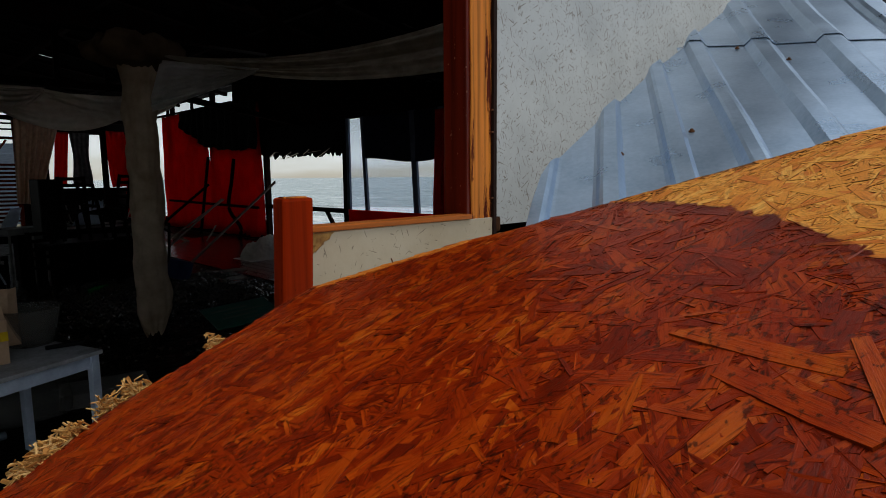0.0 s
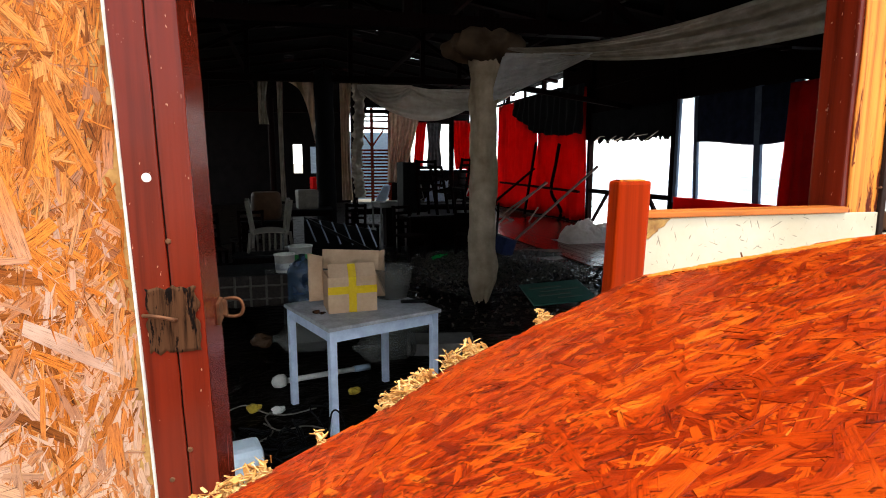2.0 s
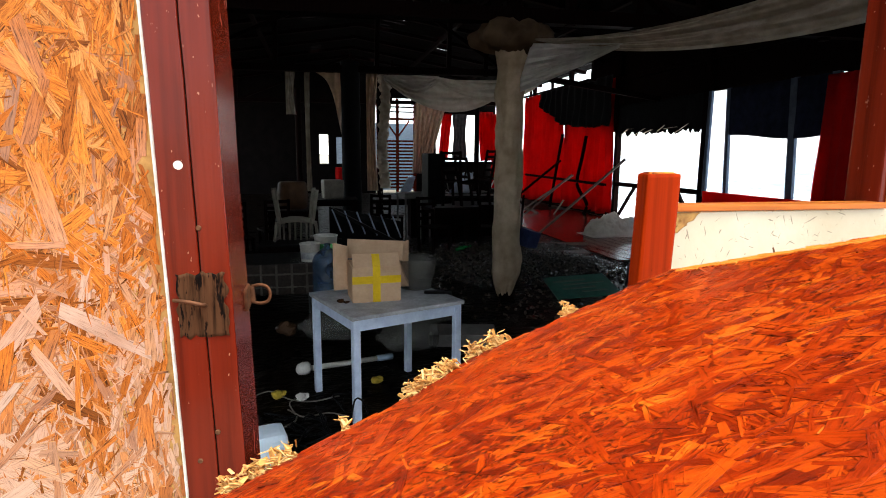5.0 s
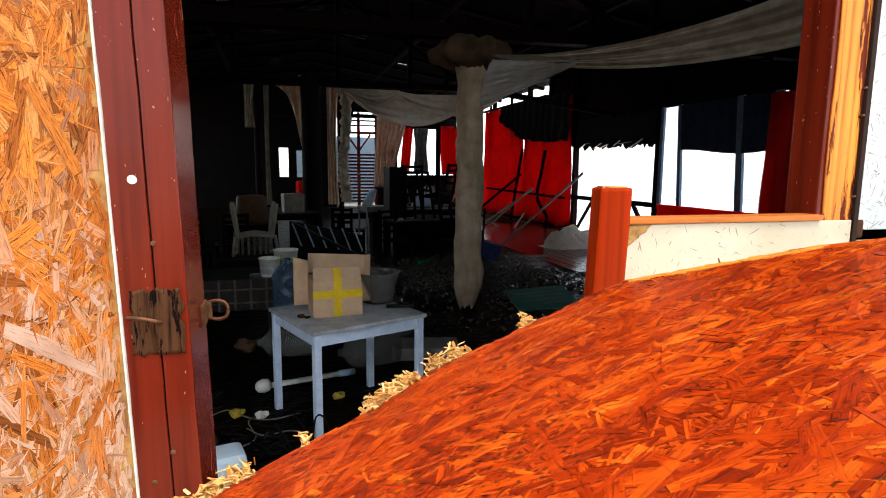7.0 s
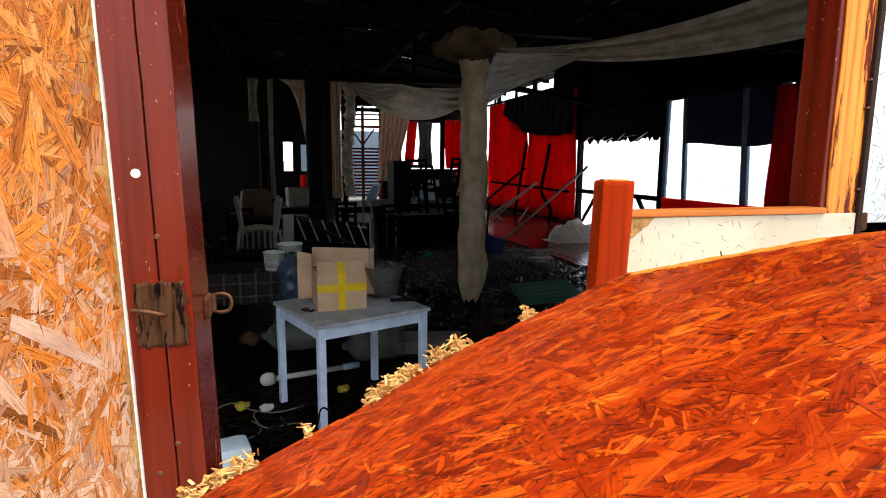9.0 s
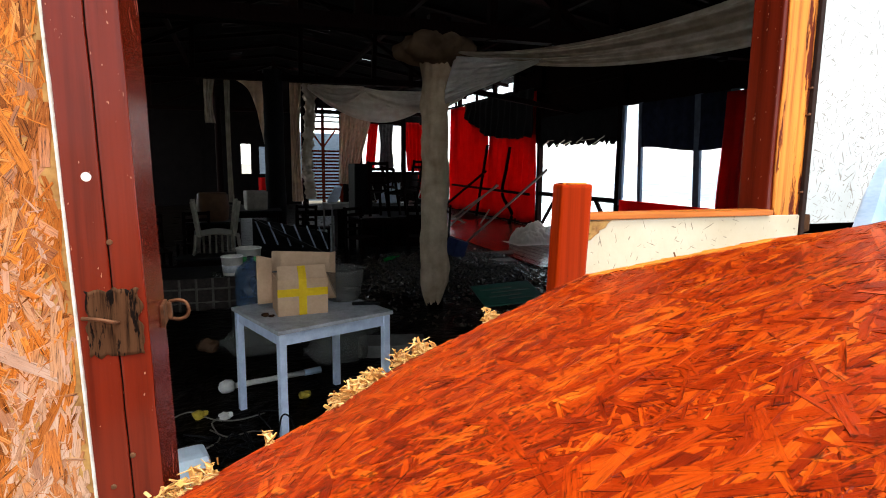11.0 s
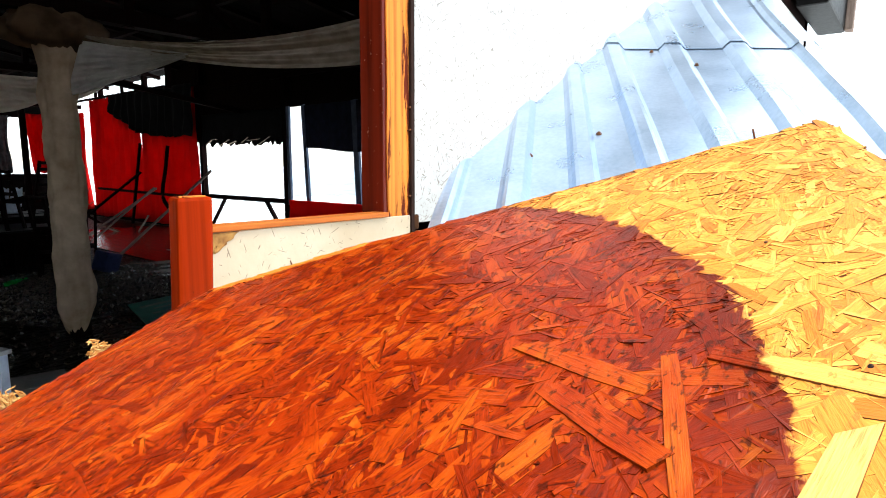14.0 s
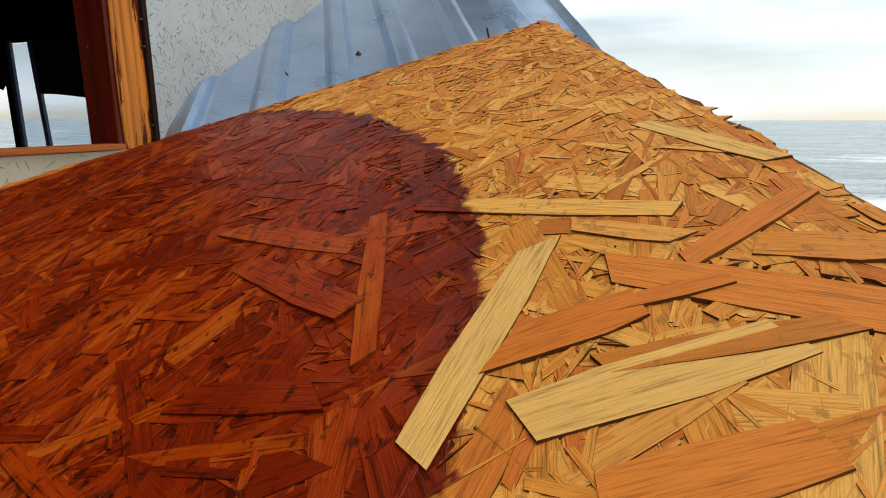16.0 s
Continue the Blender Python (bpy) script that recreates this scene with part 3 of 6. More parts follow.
sea_timber("brace", (SEA_X, 12.9, 0.05), (SEA_X, 12.1, 0.9), 0.06, 0.07)
for y0, y1, z0, z1 in ((0, 6.45, 0, 4.3), (6.45, 9.4, 0, 0.86), (6.45, 9.5, 2.95, 4.3), (9.5, 14.9, 2.85, 4.3), (13.1, 23.9, -0.2, 0.36)):
    bm = B()
    box(bm, (SEA_X + 0.075, (y0 + y1) / 2, (z0 + z1) / 2), (0.03, y1 - y0, z1 - z0))
    part("cladding", bm, M_DARKWOOD, sea_wall)

# ragged black sheeting over the first bay
bm = B()


def rag(u, v):
    y = 9.5 + 3.5 * u
    low = 2.2 + 0.10 * noise.noise((u * 5, 0, 1)) + 0.10 * noise.noise((u * 17, 2, 1)) + 0.07 * noise.noise((u * 41, 5, 1))
    z = 2.95 + (low - 2.95) * v
    return Vector((SEA_X - 0.03 - 0.12 * v * abs(noise.noise((u * 5, v * 3, 4))), y, z))


surface(bm, 150, 8, rag)
thicken(solid("awning_sheet", bm, M_BLACKCLOTH, "torn black plastic sheet hung over the open bay", "sheet"), 0.004)

# unseen black sheet outside, added to keep backlight off the upper curtained bays
bm = B()


def block_shape(u, v):
    y = 12.95 + 5.0 * u
    low = 2.30 + 0.25 * u + 1.15 * max(0, u - 0.55) ** 1.3 + 0.12 * noise.noise((u * 6, 0, 7))
    return Vector((SEA_X + 0.10 + 0.03 * noise.noise((u * 9, v * 4, 2)), y, 3.80 + (low - 3.80) * v))


surface(bm, 60, 12, block_shape)
thicken(solid("backlight_block", bm, M_BLACKCLOTH, "unseen black sheet outside the curtained bays, added to block backlight", "sheet"), 0.004)

# glazed bay: dusty shade above, film strip and dark mullions
window = thing("window_1", "tall dusty window with a drawn blue-black blind", "window", kind="structure")
bm = B()
box(bm, (SEA_X, 7.9, 1.9), (0.008, 2.9, 2.05))
pane = part("pane", bm, M_FILM, window)
pane.visible_shadow = False
bm = B()
surface(bm, 30, 4, lambda u, v: Vector((SEA_X - 0.05 + 0.015 * math.sin(u * 40), 6.5 + 2.34 * u, 2.94 - (0.92 + 0.05 * math.sin(u * 5)) * v)))
thicken(part("blind", bm, M_NAVY, window, "dark blue dusty blind, half drawn"), 0.003)
for y in (9.40, 8.76, 7.2, 6.52):
    bm = B()
    bar(bm, (SEA_X - 0.03, y, 0.86), (SEA_X - 0.03, y + (0.12 if 7 < y < 9 else 0), 2.95), 0.05, 0.09 if y > 7.5 else 0.14, 0.004)
    part("mullion", bm, M_MULLION, window)

# ---- curtains ----
def hung(name, mat, label, y0, y1, z0, z1, x=SEA_X - 0.14, folds=7, amp=0.05, gather=0.0, lean=0.0, seed=0, axis="y", taper=0.0):
    bm = B()

    def f(u, v):
        pinch = 1 - gather * math.sin(math.pi * min(1, v * 1.1)) ** 2
        s = y0 + (y1 - y0) * (0.5 + (u - 0.5) * pinch * (1 - taper * v)) + lean * v
        wav = amp * (0.35 + 0.65 * v) * math.sin(2 * math.pi * folds * u + 1.5 * noise.noise((u * 3, v * 2, seed))) + 0.05 * noise.noise((u * 4, v * 3, seed + 9))
        z = z1 + (z0 + 0.06 * noise.noise((u * 5, 0, seed)) - z1) * v
        return Vector((x + wav, s, z)) if axis == "y" else Vector((s, x + wav, z))

    surface(bm, folds * 10, 22, f)
    return thicken(solid(name, bm, mat, label, "curtain", "curtains along the sea wall" if axis == "y" else ""), 0.004)


RED = "bright red curtain, back-lit by the daylight outside"
for k, (y0, y1, z0, z1, ga) in enumerate(((13.10, 14.62, 0.12, 3.66, 0.0), (14.55, 16.10, 0.1, 3.68, 0.02), (16.20, 18.05, 0.15, 3.70, 0.03), (18.0, 19.72, 0.1, 3.74, 0.0), (20.3, 21.6, 0.2, 3.4, 0.35), (22.5, 23.8, 0.2, 3.4, 0.1))):
    hung("curtain", M_REDCLOTH, RED, y0, y1, z0, z1, folds=5, amp=0.10, gather=ga, seed=k * 3.1)
hung("curtain", M_REDCLOTH, "narrow red curtain beside the dusty window", 5.95, 6.58, 0.1, 2.9, folds=3, seed=40, lean=0.10)
hung("curtain", M_REDCLOTH, "low red cloth stretched under the window", 6.6, 9.3, 0.1, 0.98, folds=5, seed=44, amp=0.02)
hung("grey_curtain", M_CANVAS, "grey ragged curtain strip against the bright gap", 21.8, 22.4, 0.3, 3.3, folds=4, seed=20)
hung("tan_drape", M_TAN, "tan curtain hung beside the slatted screen", 3.78, 4.98, 0.95, 3.55, x=20.8, folds=7, amp=0.09, lean=-0.40, seed=61, axis="x", taper=0.5)
hung("curtain", M_REDCLOTH, "narrow red curtain strip in the end opening", 5.46, 5.88, 1.45, 3.4, x=23.73, folds=3, amp=0.04, lean=-0.18, seed=63, axis="x")
hung("grey_curtain", M_GREYRAG, "dark grey ragged curtain in the end opening", 5.90, 6.55, 1.42, 3.4, x=23.74, folds=4, amp=0.05, gather=0.2, seed=67, axis="x")
hung("curtain", M_REDCLOTH, "red curtain at the corner of the end opening", 7.00, 7.72, 1.40, 3.5, x=23.7, folds=4, amp=0.06, lean=0.12, seed=71, axis="x", taper=0.2)

bm = B()


# black sheet drawn where the upper curtains only lack light
def shade_drape(u, v):
    y = 12.92 + 5.0 * u
    low = 2.40 + 0.22 * u + 1.5 * max(0.0, u - 0.55) + 0.10 * noise.noise((u * 7, 0, 3)) + 0.05 * noise.noise((u * 23, 1, 3))
    wave = 0.05 * math.sin(70 * u + 2 * noise.noise((u * 6, v * 2, 0))) * (0.3 + 0.7 * v)
    return Vector((SEA_X - 0.30 + wave, y + 0.1 * v, 3.72 + (low - 3.72) * v))


surface(bm, 170, 16, shade_drape)
thicken(solid("shade_drape", bm, M_BLACKCLOTH, "black sheet standing in for shade over the top of the red curtains", "drape"), 0.004)

# ---- roof ----
def roof_z(x):
    return 5.35 - 0.155 * abs(x - 1.4)


roof = thing("roof", "timber roof coloured near black for the gloom, daylight gaps between its boards", "roof", kind="structure")
rng = random.Random(5)
bm_far = B()
for i in range(58):
    y = 0.05 + i * 0.42
    for side in (-1, 1):
        for k in range(4):
            x0 = 1.4 + side * (k * 1.75)
            x1 = 1.4 + side * (k * 1.75 + 1.77)
            gap = rng.random()
            w = 0.428 if gap < 0.62 else (0.412 if gap < 0.94 else 0.385)
            za, zb = roof_z(x0), roof_z(x1)
            ends = [(0.0, 1.0, w)]
            if y > 3 and rng.random() < 0.16:
                g = rng.uniform(0.05, 0.6)
                ends = [(0.0, g, w), (g, g + rng.uniform(0.12, 0.35), w - rng.uniform(0.06, 0.20))]
                ends.append((ends[1][1], 1.0, w))
            lift = 0.012 * rng.random()
            for g0, g1, wide in ends:
                bar(bm_far, (x0 + (x1 - x0) * g0, y, za + (zb - za) * g0 + lift), (x0 + (x1 - x0) * g1, y, za + (zb - za) * g1 + lift), wide, 0.022)
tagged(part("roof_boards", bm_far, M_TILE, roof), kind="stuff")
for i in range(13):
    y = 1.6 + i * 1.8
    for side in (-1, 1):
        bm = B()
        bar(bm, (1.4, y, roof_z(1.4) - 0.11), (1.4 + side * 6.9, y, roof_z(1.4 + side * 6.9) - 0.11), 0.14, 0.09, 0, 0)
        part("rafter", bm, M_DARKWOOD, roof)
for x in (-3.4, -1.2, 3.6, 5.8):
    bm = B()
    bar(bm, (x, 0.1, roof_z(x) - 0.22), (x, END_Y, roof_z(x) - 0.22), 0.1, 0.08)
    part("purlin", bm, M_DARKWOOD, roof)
for y, z in ((5.15, 3.06), (11.2, 3.3), (20.95, 3.5)):
    bm = B()
    end = 4.6 if y == 11.2 else SEA_X
    bar(bm, (LEFT_X, y, z), (end, y, z + 0.0092 * (end - LEFT_X)), 0.2, 0.13, 0.008)
    part("tie_beam", bm, M_DARKWOOD, roof)
    if y == 11.2:
        bm = B()
        bar(bm, (4.58, y, z + 0.08), (SEA_X - 0.05, y, 2.95), 0.12, 0.1, 0.006)
        part("knee_brace", bm, M_DARKWOOD, roof)
    for x in (-2.6, -0.6, 1.4, 2.9, 3.7, 4.5, 6.2):
        bm = B()
        bar(bm, (x, y, z), (x + 0.05, y, roof_z(x) - 0.05), 0.1, 0.09)
        part("strut", bm, M_DARKWOOD, roof)
    for x0, x1 in ((1.4, 4.2), (1.4, -2.4)):
        bm = B()
        bar(bm, (x1, y, z + 0.1), (x0, y, roof_z(1.4) - 0.2), 0.09, 0.07)
        part("brace", bm, M_DARKWOOD, roof)

# ---- front wall with the torn opening ----
front = thing("wall_front", "board wall on timber posts with a torn-open bay", "wall", kind="structure")
bm = B()
# head and far-left boxes are unseen, sized to set how much daylight enters
box(bm, (-1.0, 0.06, 3.55), (8.4, 0.1, 1.7))
box(bm, (-3.9, 0.06, 1.35), (2.6, 0.1, 2.7))
box(bm, (5.6, 0.06, 3.85), (4.5, 0.1, 1.3))
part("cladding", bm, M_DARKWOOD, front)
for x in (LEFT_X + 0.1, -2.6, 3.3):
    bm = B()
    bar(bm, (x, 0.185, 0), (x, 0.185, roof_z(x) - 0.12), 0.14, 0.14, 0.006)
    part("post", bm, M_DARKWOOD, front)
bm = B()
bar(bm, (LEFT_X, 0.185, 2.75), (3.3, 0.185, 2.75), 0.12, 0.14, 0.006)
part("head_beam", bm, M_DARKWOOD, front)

# left post with split, rotten patch, nail and staple
post = thing("door_post", "red-brown painted timber post with a long split and chipped paint", "post", (-0.022, 0.0, 0.0))
LEAN = 0.024


def leaning(bm):
    for v in bm.verts:
        v.co.x += (1.5 - v.co.z) * LEAN
    return bm


for x0, x1, dz in ((-0.045, 0.0062, 0.0), (0.0080, 0.0535, 0.0015)):
    bm = B()
    box(bm, ((x0 + x1) / 2, 0.1 + dz, 1.3), (x1 - x0, 0.205, 2.6), bevel=0.0035)
    bmesh.ops.subdivide_edges(bm, edges=[e for e in bm.edges if abs(e.verts[0].co.z - e.verts[1].co.z) > 1], cuts=60)
    for v in bm.verts:
        v.co.x += 0.0016 * noise.noise((v.co.x * 5, 0, v.co.z * 7)) + 0.0011 * noise.noise((0, 3, v.co.z * 30))
        v.co.y += 0.0012 * noise.noise((v.co.x * 60, 8, v.co.z * 11))
    part("post_half", leaning(bm), M_RED_POST, post)
bm = B()
box(bm, (0.007, 0.012, 1.3), (0.012, 0.01, 2.58))
part("split", leaning(bm), M_CRACK, post)
bm = B()
surface(bm, 14, 18, lambda u, v: Vector((-0.032 + 0.077 * u + 0.008 * noise.noise((v * 6, u, 2)), -0.0026 + 0.0022 * noise.noise((u * 14, v * 3, 0)), 1.372 + 0.108 * v + 0.009 * noise.noise((u * 7, 1, v)))))
thicken(part("rotten_patch", leaning(bm), M_ROT, post, "bare dark rotten patch"), 0.002)
bm = B()
tube(bm, curve_points([(-0.038, -0.004, 1.437), (-0.015, -0.014, 1.436), (0.006, -0.013, 1.43), (0.011, -0.003, 1.426)], 5), 0.0032, 8)
part("bent_nail", leaning(bm), M_RUST, post, "bent rusty nail")
for z, x in ((1.20, 0.012), (1.555, 0.01), (1.15, -0.02)):
    bm = B()
    lathe(bm, [(0.0045, 0), (0.0045, 0.002), (0.003, 0.003)], m=Matrix.Translation((x, -0.001, z)) @ Matrix.Rotation(radians(90), 4, "X"), seg=10)
    part("nail_head", leaning(bm), M_RUST, post)
bm = B()
lathe(bm, [(0.0075, 0), (0.0075, 0.002), (0.0065, 0.0032)], m=Matrix.Translation((-0.012, 0.0, 1.656)) @ Matrix.Rotation(radians(90), 4, "X"), seg=18)
part("pale_plug", leaning(bm), M_EDGE, post, "round pale filler plug")
bm = B()
box(bm, (0.056, 0.165, 1.396), (0.007, 0.06, 0.042), bevel=0.002)
box(bm, (0.062, 0.188, 1.396), (0.012, 0.014, 0.034), bevel=0.004)
hasp = part("hasp_plate", leaning(bm), M_RUST, post, "rusty iron hasp plate")
bm = B()
tube(bm, curve_points([(0.062, 0.19, 1.412), (0.078, 0.188, 1.415), (0.092, 0.187, 1.410), (0.097, 0.186, 1.396), (0.092, 0.187, 1.382), (0.078, 0.188, 1.377), (0.062, 0.19, 1.380)], 6), 0.0036, 8)
part("staple", leaning(bm), M_RUST, hasp, "rusty iron staple loop")

# stub post and right post
stub = thing("stub_post", "short orange-red varnished post with a sawn chipped top", "post", (0.787, -0.005, 0))
bm = B()
box(bm, (0.0065, -0.024, 0.81), (0.070, 0.037, 1.62), bevel=0.006)
bmesh.ops.subdivide_edges(bm, edges=[e for e in bm.edges if abs(e.verts[0].co.z - e.verts[1].co.z) > 1], cuts=40)
for v in bm.verts:
    v.co.x += 0.002 * noise.noise((1, v.co.x * 20, v.co.z * 5)) - (1.6 - v.co.z) * 0.04
    if v.co.z > 1.59:
        v.co.z += 0.024 - 0.003 * noise.noise((v.co.x * 40, v.co.y * 40, 0))
part("timber", bm, M_STUB, stub)
bm = B()
box(bm, (0.0065, -0.024, 1.6445), (0.052, 0.022, 0.004), bevel=0.0015)
part("sawn_top", bm, M_BARE, stub, "pale sawn end")

rpost = thing("corner_post", "red-brown post with one face peeled to bare pine", "post", (1.398, 0.05, 0))
bm = B()
box(bm, (-0.005, 0.006, 1.45), (0.092, 0.086, 2.9), bevel=0.005)
part("timber", bm, M_RED_POST, rpost)
bm = B()
surface(bm, 12, 80, lambda u, v: Vector((-0.049 + (0.012 + 0.010 * noise.noise((3, 0, v * 9))) * (1 - u) + 0.094 * u, -0.0395 - 0.0016 * noise.noise((u * 9, 0, v * 30)), 2.9 * v)))
thicken(part("peeled_face", bm, M_BARE, rpost, "face peeled to orange bare pine"), 0.004)
for z, y in ((1.86, 0.0), (1.80, 0.0), (1.62, 0.0)):
    bm = B()
    tube(bm, [(0.040, -0.041, z), (0.040, -0.052, z + 0.003)], 0.0025, 6)
    part("nail", bm, M_RUST, rpost)
# dark strip painted in for the shaded gap between post and white panel
bm = B()
box(bm, (0.053, -0.02, 1.45), (0.014, 0.06, 2.9), bevel=0.002)
part("gap_shade", bm, M_CRACK, rpost)

# low panel with varnished cap rail
low = thing("low_panel", "low cream-painted strand board panel with an orange cap rail", "panel")
bm = B()
box(bm, (1.137, 0.012, 0.784), (0.61, 0.018, 1.568), bevel=0.002)
part("board", bm, M_CREAMBOARD, low)
bm = B()
box(bm, (1.09, 0.022, 1.5755), (0.52, 0.054, 0.013), bevel=0.003)
part("cap_rail", bm, M_CAP, low, "orange varnished cap rail")
bm = B()
surface(bm, 10, 8, lambda u, v: Vector((0.835 + (0.075 - 0.05 * v + 0.01 * noise.noise((v * 9, 0, 0))) * u, 0.0015, 1.567 - (0.04 + 0.012 * noise.noise((u * 9, 2, 0))) * v)))
thicken(part("bare_corner", bm, M_BOARD_CORE, low, "corner with the paint torn off"), 0.002)
bm = B()
box(bm, (4.655, 0.014, 0.76), (6.38, 0.016, 1.52), bevel=0.002)
part("side_board", bm, M_CREAMBOARD, low)

# white painted panel beside the post
bm = B()
box(bm, (4.655, 0.012, 2.375), (6.39, 0.018, 1.66), bevel=0.002)
solid("white_panel", bm, M_WHITEBOARD, "white-painted strand board with dark pits in the paint", "panel", kind="structure")
bm = B()
box(bm, (1.463, 0.02, 1.548), (0.03, 0.04, 0.045), bevel=0.008)
solid("rotten_block", bm, M_ROT, "dark rotten wood block at the foot of the post", "block")


# ---- strand board pieces ----
def strand_soup(name, mat, parent, spots, frame_of, seed, lift=(0.0002, 0.0011), side=None):
    """Joined wood strands. spots: (a, b, length, width, angle) on a flat face; frame_of(a, b): place, two axes, normal;
    side: darker material of the rims, standing for shadow lines.
    """
    r = np.random.default_rng(seed)
    verts, faces, uvs = [], [], []
    for a, b, ln, wd, ang in spots:
        p, e1, e2, nn = frame_of(a, b)
        d = e1 * math.cos(ang) + e2 * math.sin(ang)
        s = e2 * math.cos(ang) - e1 * math.sin(ang)
        h = r.uniform(*lift)
        t1, t2 = r.uniform(-0.0005, 0.0005), r.uniform(-0.0004, 0.0004)
        k = len(verts)
        sk = r.uniform(-0.5, 0.5, 6) * wd
        us = [-0.5, -0.5, -0.18, 0.5, 0.5, 0.12]
        vs = [-0.42, 0.40, 0.5, 0.44, -0.38, -0.5]
        ou, ov = r.uniform(0, 50), r.uniform(0, 5)
        for z in (1, 0):
            for i in range(6):
                # rim flares outward so the dark side reads as a shadow line
                rim = 0.0 if z else min(0.0007, wd * 0.12)
                x = us[i] * ln + (sk[i] if i in (0, 1, 3, 4) else 0) + math.copysign(rim, us[i])
                y = vs[i] * wd + math.copysign(rim, vs[i])
                lift_z = max(0.00015, h + t1 * us[i] * 2 + t2 * vs[i] * 2) if z else -0.0006
                verts.append(p + d * x + s * y + nn * lift_z)
                uvs.append((ou + x, ov + y))
        faces.append(tuple(k + i for i in range(6)))
        for i in range(6):
            j = (i + 1) % 6
            faces.append((k + j, k + i, k + 6 + i, k + 6 + j))
    me = bpy.data.meshes.new(name)
    me.from_pydata([tuple(v) for v in verts], [], faces)
    lay = me.uv_layers.new(name="UVMap")
    idx = np.zeros(len(me.loops), dtype=np.int32)
    me.loops.foreach_get("vertex_index", idx)
    lay.data.foreach_set("uv", np.array(uvs, dtype=np.float32)[idx].ravel())
    me.materials.append(mat)
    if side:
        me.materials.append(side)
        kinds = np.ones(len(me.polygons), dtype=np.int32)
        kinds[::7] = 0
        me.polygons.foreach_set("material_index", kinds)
    me.validate()
    ob = new(name, me)
    ob.parent = parent
    return ob


def inside(poly, x, y):
    res = False
    for (x0, y0), (x1, y1) in zip(poly, poly[1:] + poly[:1]):
        if (y0 > y) != (y1 > y) and x < (x1 - x0) * (y - y0) / (y1 - y0) + x0:
            res = not res
    return res


# fallen board: a flat sheet that slopes up along the wall
SLOPE = (0.376, -0.178, 1.162)
E1 = Vector((1, 0, SLOPE[0])).normalized()
NN = Vector((-SLOPE[0], -SLOPE[1], 1)).normalized()
E2 = NN.cross(E1)


def on_board(x, y, up=0.0):
    return Vector((x, y, SLOPE[0] * x + SLOPE[1] * y + SLOPE[2])) + NN * up


OUTLINE = [(1.135, -0.986), (1.06, -0.770), (0.995, -0.600), (0.928, -0.425), (0.888, -0.310), (0.853, -0.233), (0.818, -0.165), (0.790, -0.095), (0.735, -0.082),
           (0.639, -0.092), (0.534, -0.098), (0.459, -0.086), (0.372, -0.119), (0.300, -0.162), (0.247, -0.176), (0.170, -0.192), (0.098, -0.208), (0.038, -0.221), (-0.12, -0.25), (-0.36, -0.30),
           (-0.52, -1.50), (-0.30, -1.56), (0.10, -1.405), (0.589, -1.209), (0.690, -1.172), (0.761, -1.141), (0.914, -1.076)]
ragged = []
rr = random.Random(11)
for (x0, y0), (x1, y1) in zip(OUTLINE, OUTLINE[1:] + OUTLINE[:1]):
    cuts = max(1, int(math.hypot(x1 - x0, y1 - y0) / 0.016))
    for i in range(cuts):
        t = i / cuts
        ragged.append((x0 + (x1 - x0) * t + rr.uniform(-1, 1) * 0.0022, y0 + (y1 - y0) * t + rr.uniform(-1, 1) * 0.0022))

board = thing("strand_board", "large wood strand board, red-brown varnish over bare yellow strands, torn edge", "board")
bm = B()
top = [bm.verts.new(on_board(x, y)) for x, y in ragged]
bot = [bm.verts.new(on_board(x + rr.uniform(-1, 1) * 0.002, y + rr.uniform(-1, 1) * 0.002, -0.016)) for x, y in ragged]
bm.faces.new(top)
bm.faces.new(list(reversed(bot)))
for i in range(len(top)):
    j = (i + 1) % len(top)
    bm.faces.new((top[j], top[i], bot[i], bot[j]))
part("core", bm, M_CORE_SHADE, board)


def board_frame(a, b):
    return on_board(a, b), E1, E2, NN


rr = random.Random(21)
spots = []
while len(spots) < 26000:
    x, y = rr.uniform(-0.5, 1.15), rr.uniform(-1.5, -0.07)
    if not inside(OUTLINE, x, y):
        continue
    kind = rr.random()
    bare = y < -1.0 or x > 0.85
    if kind < (0.56 if bare else 0.55):
        ln, wd = rr.uniform(0.010, 0.045), rr.uniform(0.0010, 0.0055)
    elif kind < (0.84 if bare else 0.88):
        ln, wd = rr.uniform(0.035, 0.085), rr.uniform(0.004, 0.013)
    else:
        ln, wd = rr.uniform(0.07, 0.13), rr.uniform(0.010, 0.022)
    spots.append((x, y, ln, wd, rr.gauss(-0.15, 0.7) if rr.random() < 0.55 else rr.uniform(0, math.pi)))
spots = [s for s in spots if all(inside(OUTLINE, s[0] + k * s[2] * 0.5 * math.cos(s[4]), s[1] + k * s[2] * 0.5 * math.sin(s[4])) for k in (-1, 1))]
for i in range(900):
    t, inset = rr.random(), 0.004 + 0.05 * rr.random() ** 1.6
    wd = min(rr.uniform(0.003, 0.014), inset * 1.6)
    spots.append((1.125 - 0.536 * t - inset * 0.38, -0.990 - 0.219 * t + inset * 0.92, rr.uniform(0.015, 0.05), wd, 0.388 + rr.gauss(0, 0.06) * min(1, inset / 0.02)))
